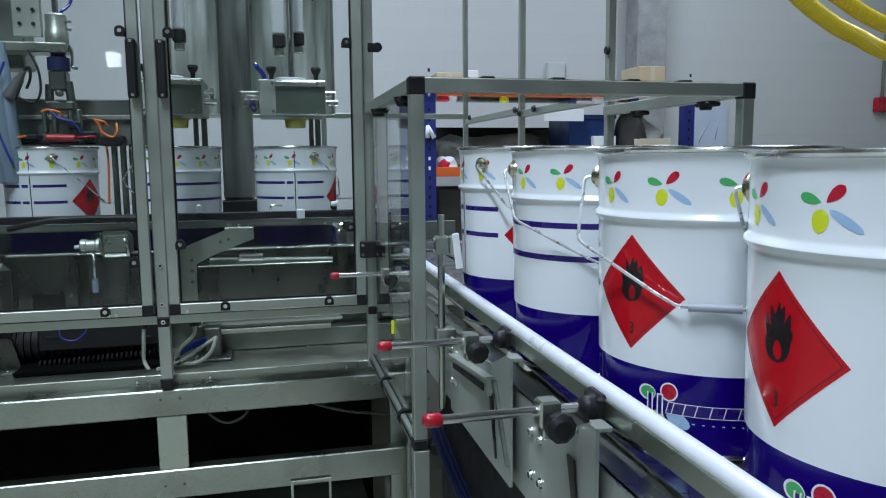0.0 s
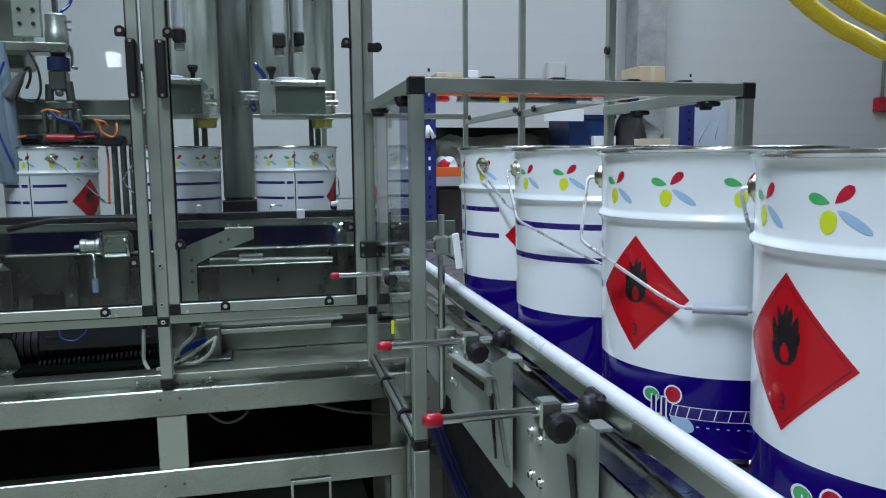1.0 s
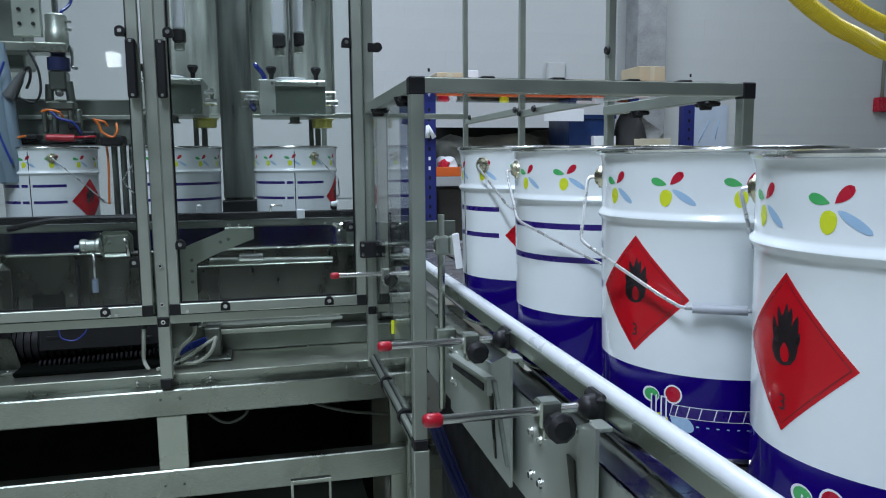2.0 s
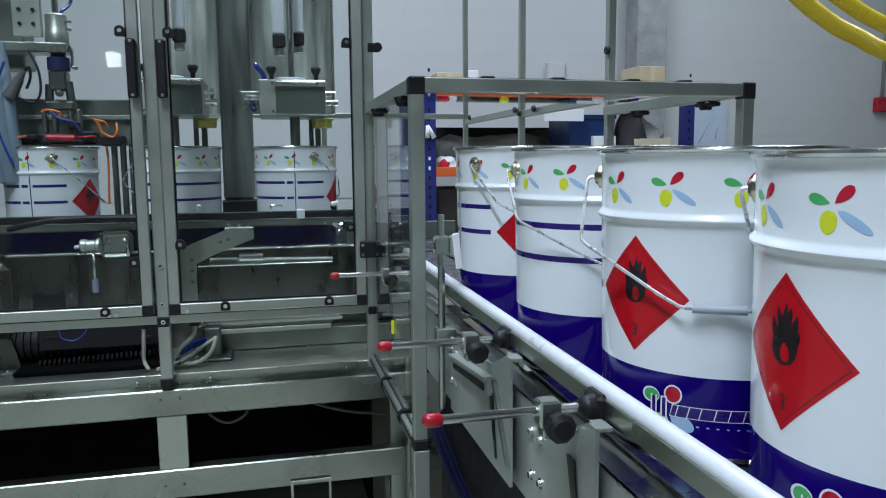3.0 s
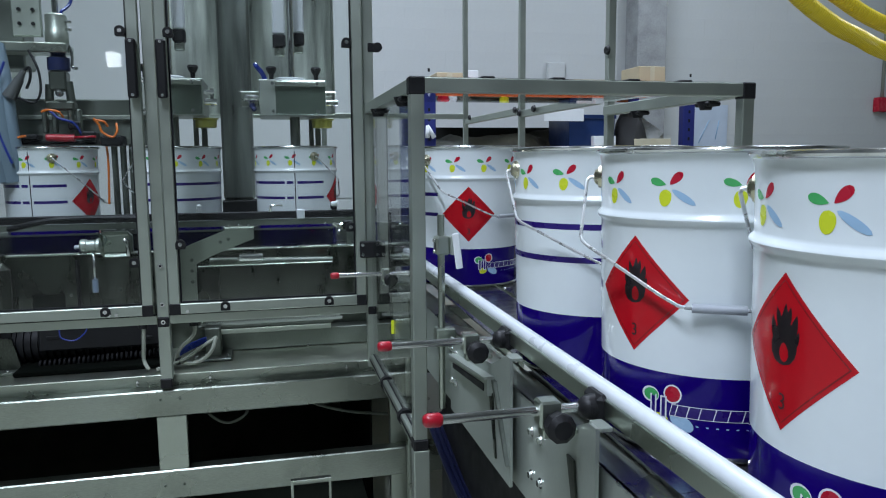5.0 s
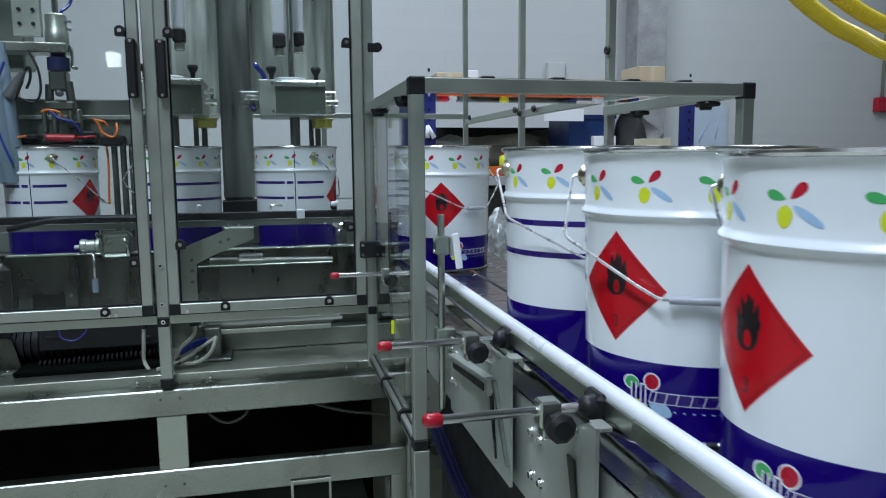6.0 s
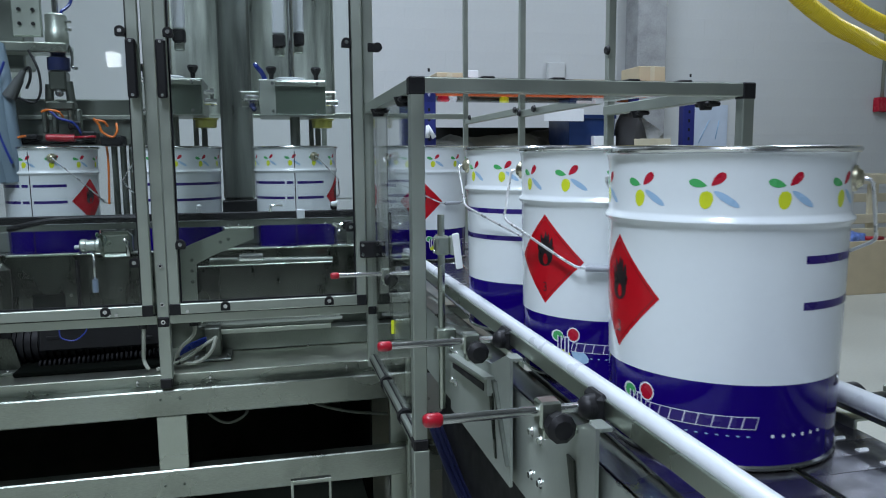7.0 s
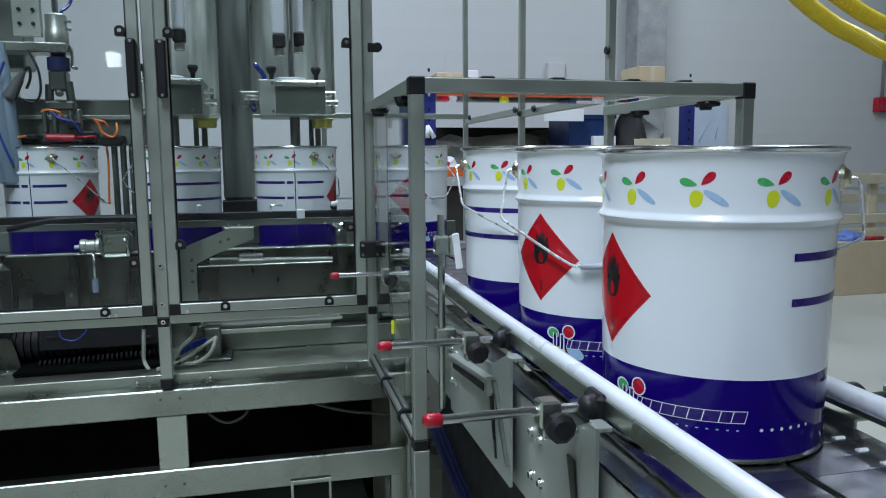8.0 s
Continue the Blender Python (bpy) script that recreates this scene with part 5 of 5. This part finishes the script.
    part("tab", box(B(), (0.305, 1.93, 0.83), (0.33, 1.945, 0.85), 0.002), BLACK, k)
    part("base", box(B(), (0.30, 1.92, 0.66), (0.36, 1.96, 0.70), 0.003), STEEL, k)
    s = thing("yellow_tag", (0.31, 1.93, 0.70), "bright yellow-green tag strip", "tag")
    part("strip", box(B(), (0.2945, 1.829, 0.752), (0.3015, 1.830, 0.788), 0.0004), P_YELLOW, s)
    f = solid("floor_frame", box(box(box(B(), (0.03, 2.12, 0.0), (0.038, 2.14, 0.25), 0.001), (0.143, 2.12, 0.0), (0.15, 2.14, 0.25), 0.001), (0.038, 2.12, 0.242), (0.143, 2.14, 0.25), 0.001), STEEL, "small square steel frame on the floor", "frame")


lower_works()


# ---------------------------------------------------------------- hall background
col = solid("column", box(B(), (3.58, 6.7, 0), (3.9, 6.96, CEIL), 0.01), CONCRETE, "rough grey concrete column against the wall", "column", kind="structure")
block = mesh_of("block", box(B(), (-0.1999, 0, -0.0999), (0.1999, 0.012, 0.0999), 0.0005), WALL)
for r in range(11):
    for k in range(26):
        x = -2.9 + 0.4 * k + (0.2 if r % 2 else 0.0)
        o = new("block", block)
        o.parent = wall_n
        o.location = Vector((x, Y1 - 0.010, 0.95 + 0.2 * r)) - wall_n.location
for lx, ly, watts in LAMPS:
    t = thing("ceiling_light", (lx, ly, CEIL), "long fluorescent ceiling light", "ceiling light", "ceiling lights")
    part("housing", box(B(), (lx - 0.17, ly - 1.22, CEIL - 0.1), (lx + 0.17, ly + 1.22, CEIL), 0.01), WHITE_PL, t)
    for dx in (-0.08, 0.08):
        part("tube", rod(B(), (lx + dx, ly - 1.18, CEIL - 0.125), (lx + dx, ly + 1.18, CEIL - 0.125), 0.019, seg=10), GLOW, t, "glowing tube")


def pallet_rack():
    r = thing("pallet_rack", (2.1, 5.5, 0), "blue and orange steel storage rack, loaded with loose goods", "rack")
    for x in (1.14, 3.24):
        for y in (5.2, 6.1):
            bm = box(B(), (x - 0.05, y, 0), (x + 0.05, y + 0.07, 1.76), 0.004)
            up = part("upright", bm, RACK_BLUE, r, "blue perforated upright")
            for k in range(20):
                part("slot", box(B(), (x - 0.008, y - 0.002, 0.5 + 0.07 * k), (x + 0.008, y + 0.001, 0.525 + 0.07 * k)), PAPER if k in (9, 10) else BLACK, up)
    for z0, z1 in ((1.08, 1.150), (1.71, 1.76), (0.35, 0.43)):
        for y in (5.2, 6.12):
            part("beam", box(B(), (1.19, y, z0), (3.19, y + 0.05, z1), 0.004), RACK_ORANGE, r, "orange rack beam")
        part("shelf", box(B(), (1.19, 5.25, z1 - 0.03), (3.19, 6.12, z1 - 0.005), 0.002), STEEL_DARK, r)
    return r


pallet_rack()


def carton(name, lo, hi, m, label, cat="box", flap=True):
    c = thing(name, ((lo[0] + hi[0]) / 2, (lo[1] + hi[1]) / 2, lo[2]), label, cat)
    part("body", box(B(), lo, hi, 0.004), m, c)
    if flap:
        mx = (lo[0] + hi[0]) / 2
        part("tape", box(B(), (mx - 0.02, lo[1] - 0.001, lo[2] + 0.01), (mx + 0.02, lo[1] + 0.001, hi[2] + 0.001)), PINE, c)
    return c


def lump(name, c, size, m, label, cat, seed, sub=3, amp=0.25):
    """A heap of cloth: a flattened, folded ball resting on its shelf."""
    bm = B()
    bmesh.ops.create_icosphere(bm, subdivisions=sub, radius=1.0)
    for v in bm.verts:
        n = noise.noise(v.co * 1.7 + Vector((seed, 0, 0))) * amp + noise.noise(v.co * 5 + Vector((0, seed, 0))) * amp * 0.35
        q = v.co * (1 + n)
        v.co = Vector((c[0] + q.x * size[0], c[1] + q.y * size[1], c[2] + max(q.z, -0.25) * size[2] + 0.25 * size[2]))
    for f in bm.faces:
        f.smooth = True
    return solid(name, bm, m, label, cat)


lump("tarpaulin", (1.85, 5.7, 1.145), (0.5, 0.3, 0.215), TARP, "crumpled olive tarpaulin heap on the rack", "tarpaulin", 2.3, 4)
lump("tarpaulin", (1.40, 5.6, 1.145), (0.24, 0.25, 0.19), mat("grey_green_cloth", (0.10, 0.105, 0.09), 0.8, 0, 7, 0.4, 0.4, 30), "grey-green cloth bundle on the rack", "cloth", 7.1, 4)
lump("tarpaulin", (2.42, 5.85, 1.145), (0.5, 0.2, 0.23), mat("brown_canvas", (0.085, 0.08, 0.062), 0.8, 0, 7, 0.4, 0.4, 30), "dark brown canvas heap on the rack", "canvas", 4.4, 4)
lump("rag_heap", (1.3, 5.35, 1.145), (0.09, 0.08, 0.07), PAPER, "small heap of white rags on the rack", "rags", 9.2)
lump("rag_heap", (1.27, 5.3, 1.145), (0.05, 0.05, 0.05), P_RED, "small red rag on the rack", "rags", 3.2)
lump("clear_wrap", (3.0, 5.5, 1.145), (0.16, 0.2, 0.3), mat("grey_wrap", (0.25, 0.26, 0.25), 0.3, 0, 9, 0.3, 0.3, 30), "bundle of grey plastic wrap on the rack", "wrap", 5.8)
lump("dark_sack", (2.83, 5.4, 1.145), (0.12, 0.2, 0.36), mat("dark_sack_cloth", (0.03, 0.03, 0.03), 0.7, 0, 9, 0.3, 0.3, 30), "dark slumped sack on the rack", "sack", 6.8)


# Made-up boxes that keep the depth of the rack dark.
carton("dark_filler_box", (1.22, 5.95, 1.150), (2.9, 6.1, 1.47), mat("dark_filler_card", (0.03, 0.032, 0.028), 0.8, 0, 8, 0.4), "long dark box added to fill the back of the rack", flap=False)
carton("dark_filler_box", (1.22, 5.35, 0.43), (3.1, 6.05, 0.98), mat("dark_brown_card", (0.035, 0.032, 0.027), 0.8, 0, 8, 0.4), "dark brown box added for the darkness of the low shelf", flap=False)


def bin_box(lo, hi, m, label):
    c = thing("storage_bin", ((lo[0] + hi[0]) / 2, (lo[1] + hi[1]) / 2, lo[2]), label, "bin")
    t = 0.008
    bm = box(B(), lo, (hi[0], hi[1], lo[2] + t))
    box(bm, lo, (hi[0], lo[1] + t, hi[2]))
    box(bm, (lo[0], hi[1] - t, lo[2]), hi)
    box(bm, lo, (lo[0] + t, hi[1], hi[2]))
    box(bm, (hi[0] - t, lo[1], lo[2]), hi)
    part("shell", bm, m, c)
    part("lip", box(B(), (lo[0] - 0.01, lo[1] - 0.012, hi[2] - 0.03), (hi[0] + 0.01, lo[1], hi[2]), 0.003), m, c)
    part("tag", box(B(), (lo[0] + 0.05, lo[1] - 0.015, lo[2] + 0.02), (lo[0] + 0.2, lo[1] - 0.0125, lo[2] + 0.09)), PAPER, c, "white paper tag")


bt = thing("spray_bottle", (1.73, 5.27, 1.150), "yellow plastic bottle with red cap on the rack", "bottle")
part("body", lathe(B(), [(0.001, 1.150), (0.034, 1.150), (0.036, 1.154), (0.036, 1.215), (0.028, 1.228), (0.014, 1.233), (0.014, 1.240)], 20, (1.73, 5.27)), P_YELLOW, bt)
part("cap", lathe(B(), [(0.016, 1.236), (0.017, 1.258), (0.014, 1.262), (0.001, 1.263)], 20, (1.73, 5.27)), RED, bt, "red screw cap")
lump("clear_wrap", (1.72, 5.27, 0.43), (0.13, 0.06, 0.31), mat("silver_wrap", (0.34, 0.36, 0.35), 0.25, 0.3, 14, 0.6, 0.4, 30), "crumpled bundle of clear film on the low shelf", "wrap", 8.8, 4, 0.4)
bin_box((2.26, 5.28, 1.150), (2.64, 5.7, 1.54), BLUE_BIN, "dark blue plastic storage bin on the rack")
carton("carton", (2.44, 5.21, 1.150), (2.62, 5.275, 1.375), PAPER, "white printed carton on the rack", flap=False)
carton("carton", (2.78, 5.22, 1.150), (3.1, 5.38, 1.355), PINE, "small brown cardboard box on the rack")
for lo, hi, m, lb in (((1.22, 5.3, 1.76), (1.42, 5.6, 1.84), CARD, "flat brown cardboard box on the top shelf"), ((1.45, 5.3, 1.76), (1.54, 5.4, 1.86), PAPER, "white carton on the top shelf"),
                      ((2.3, 5.3, 1.76), (2.6, 5.6, 1.81), PINE, "pale flat box on the top shelf"), ((2.85, 5.3, 1.76), (3.08, 5.6, 1.92), CARD, "brown cardboard box on the top shelf"),
                      ((1.62, 5.25, 1.76), (1.85, 5.5, 1.79), P_YELLOW, "thin yellow-green packet on the top shelf"), ((1.95, 5.25, 1.76), (2.2, 5.5, 1.79), BLUE_BIN, "thin blue folder box on the top shelf")):
    carton("carton", lo, hi, m, lb, flap=m is CARD)
solid("price_card", box(box(box(B(), (2.02, 5.19, 1.485), (2.34, 5.195, 1.575), 0.001), (2.05, 5.192, 1.575), (2.054, 5.199, 1.74)), (2.30, 5.192, 1.575), (2.304, 5.199, 1.74)), PAPER, "blank white card hanging on the rack", "card")
for x, lean in ((1.12, 0.0), (1.17, 0.05)):
    bm = rod(B(), (x, 5.17, 1.36), (x - lean, 5.17, 1.45), 0.018, 0.012, seg=10)
    solid("work_glove", bm, PAPER, "white work cloth hanging on the upright", "cloth")
sheet = thing("notice_sheet", (4.57, 6.97, 1.3), "pale blue sketched plan sheet on the wall", "sheet", kind="")
part("paper", box(B(), (4.38, 6.968, 1.25), (4.80, 6.974, 1.76)), mat("pale_blue_sheet", (0.5, 0.58, 0.68), 0.7, 0, 5, 0.1), sheet)
for x0, x1, z0, z1 in ((4.46, 4.58, 1.36, 1.6), (4.66, 4.70, 1.4, 1.6)):
    bm = B()
    rod(bm, (x0, 6.966, z0), (x1, 6.966, z1), 0.006, seg=6)
    part("drawn_line", bm, P_SKY, sheet)
solid("wall_switch_box", box(B(), (2.73, 6.93, 1.98), (2.92, 6.985, 2.16), 0.01), WALL, "grey switch box on the wall", "switch box")
al = thing("alarm_box", (6.75, 6.95, 1.72), "red wall alarm box with conduit", "alarm")
part("box", box(B(), (6.66, 6.9, 1.70), (6.86, 6.985, 1.86), 0.01), P_RED, al)
part("conduit", rod(B(), (6.76, 6.96, 1.86), (6.76, 6.96, CEIL), 0.018, seg=10), CABLE_GREY, al)
solid("wall_anchor", rod(rod(B(), (4.93, 6.985, 1.31), (4.93, 6.94, 1.31), 0.035, seg=8), (4.96, 6.985, 1.28), (4.96, 6.95, 1.28), 0.03, seg=8), CONCRETE, "small cable anchor on the wall", "anchor")


def hose(name, pts, r, label):
    q = bend([(x, y, z + (0.03 if z < 3 else 0)) for x, y, z in pts], 46)
    bm = tube(B(), q, r - 0.002, 18, ridge=0.0035)
    return solid(name, bm, HOSE, label, "hose", "yellow hoses")


hose("ribbed_hose", [(2.3, 4.0, CEIL), (2.45, 4.0, 3.6), (2.85, 4.0, 2.52), (3.16, 4.0, 2.20), (3.46, 4.0, 2.01), (3.68, 4.0, 1.922), (3.90, 4.0, 1.84), (4.5, 4.05, 1.72), (5.4, 4.2, 2.0), (6.0, 4.3, CEIL)], 0.052, "yellow ribbed flexible hose hanging in a bow")
hose("ribbed_hose", [(2.7, 4.15, CEIL), (2.85, 4.15, 3.4), (3.25, 4.12, 2.44), (3.60, 4.1, 2.19), (3.98, 4.1, 2.026), (4.5, 4.1, 1.92), (5.6, 4.3, 2.25), (6.3, 4.4, CEIL)], 0.05, "second yellow ribbed hose hanging in a bow")


def timber_stack():
    t = thing("wooden_crate", (5.3, 5.8, 0), "open crate of pale pine boards", "crate")
    for y, z0 in ((5.5, 0.955), (5.5, 0.60), (5.5, 0.47), (6.1, 0.95), (6.1, 0.75), (6.1, 0.53)):
        part("board", box(B(), (4.7, y, z0), (6.3, y + 0.025, z0 + 0.085), 0.003), PINE, t)
    for x in (4.72, 5.3, 5.85):
        for y in (5.53, 6.07):
            part("stud", box(B(), (x, y, 0.0), (x + 0.08, y + 0.03, 1.035), 0.003), PINE, t)
    part("base", box(B(), (4.7, 5.56, 0.1), (6.3, 6.07, 0.14), 0.003), PINE, t)


timber_stack()
carton("cardboard_box", (4.55, 5.25, 0.0), (6.2, 5.45, 0.47), CARD, "long brown cardboard box on the floor", flap=False)
lump("plastic_sack", (4.95, 5.36, 0.47), (0.16, 0.09, 0.07), mat("blue_white_sack", (0.12, 0.2, 0.5), 0.4, 0, 20, 0.8), "blue and white plastic sack on the cardboard box", "sack", 1.3)
solid("red_tool", rod(B(), (5.06, 5.3, 0.49), (5.25, 5.3, 0.485), 0.018, seg=10), RED, "red tool handle on the cardboard box", "tool")
win = thing("window_1", (-2.01, Y0, 2.46), "small bright daylight window", "window", kind="structure")
part("pane", box(B(), (-2.10, Y0 + 0.002, 2.50), (-1.92, Y0 + 0.01, 2.70)), mat("daylight_pane", (0.85, 0.93, 1.0), 0.3, emit=14.0), win)
for a, b in (((-2.14, Y0, 2.46), (-1.88, Y0 + 0.03, 2.50)), ((-2.14, Y0, 2.70), (-1.88, Y0 + 0.03, 2.74)), ((-2.14, Y0, 2.50), (-2.10, Y0 + 0.03, 2.70)), ((-1.92, Y0, 2.50), (-1.88, Y0 + 0.03, 2.70))):
    part("window_frame", box(B(), a, b, 0.003), WHITE_PL, win)


# ---------------------------------------------------------------- movement
def motions():
    def run(ob, rz, rows):
        walk(ob, [(t, pose(x, y, belt_z(y), 0, 0, rz + d)) for t, x, y, d in rows])

    def go(y0, dy0, y1, turn):
        """Creep, rest, then one step of the line towards the machine."""
        step = y1 - y0
        rows = [(0, y0 + dy0), (0.55, y0 + dy0), (0.75, y0 + dy0 * 0.3), (0.95, y0), (2.8, y0), (5.7, y0 + 0.002), (5.85, y0 + 0.016), (6.0, y0 + step * 0.16), (6.5, y0 + step * 0.52),
                (7.0, y0 + step * 0.94), (7.15, y1 - 0.003), (7.3, y1), (8.0, y1)]
        return [(t, belt_x(y), y, turn * max(0.0, (y - y0) / step)) for t, y in rows]
    run(pail_a, 130.4, go(0.544, 0.009, 0.857, 0.2))
    run(pail_b, 149.8, go(0.858, 0.009, 1.171, 3.9))
    run(pail_d, -5.6, go(1.184, 0.012, 1.487, 0.0))
    run(pail_c, 208, [(0, 0.552, 1.518, 3.5), (0.55, 0.552, 1.518, 3.5), (0.95, 0.552, 1.512, 3.5), (2.45, 0.552, 1.512, 3.5), (2.7, 0.553, 1.53, 3), (3.0, 0.557, 1.57, 1.5), (3.5, 0.554, 1.67, 0), (4.0, 0.546, 1.78, 0), (4.5, 0.543, 1.875, 0),
                      (5.8, 0.533, 2.18, -1), (6.0, 0.528, 2.228, -1), (6.5, 0.518, 2.33, -2), (7.0, 0.512, 2.44, -2), (7.5, 0.509, 2.55, 1), (8.0, 0.505, 2.68, 3)])
    for head, noz, cup in heads:
        walk(cup, [(t, pose(x, 0, 0)) for t, x in ((0, -0.094), (0.45, -0.094), (0.52, -0.07), (0.6, -0.015), (0.68, 0), (8.0, 0))])
        walk(noz, [(t, pose(0, 0, z)) for t, z in ((0, 0.12), (1.75, 0.12), (1.95, 0.10), (2.4, 0.01), (2.6, 0), (8.0, 0))])
    at = shutter.location.copy()
    walk(shutter, [(t, pose(at.x, at.y, at.z + z)) for t, z in ((0, 0), (4.8, 0), (5.0, -0.012), (5.4, -0.075), (5.65, -0.082), (8.0, -0.082))])


motions()
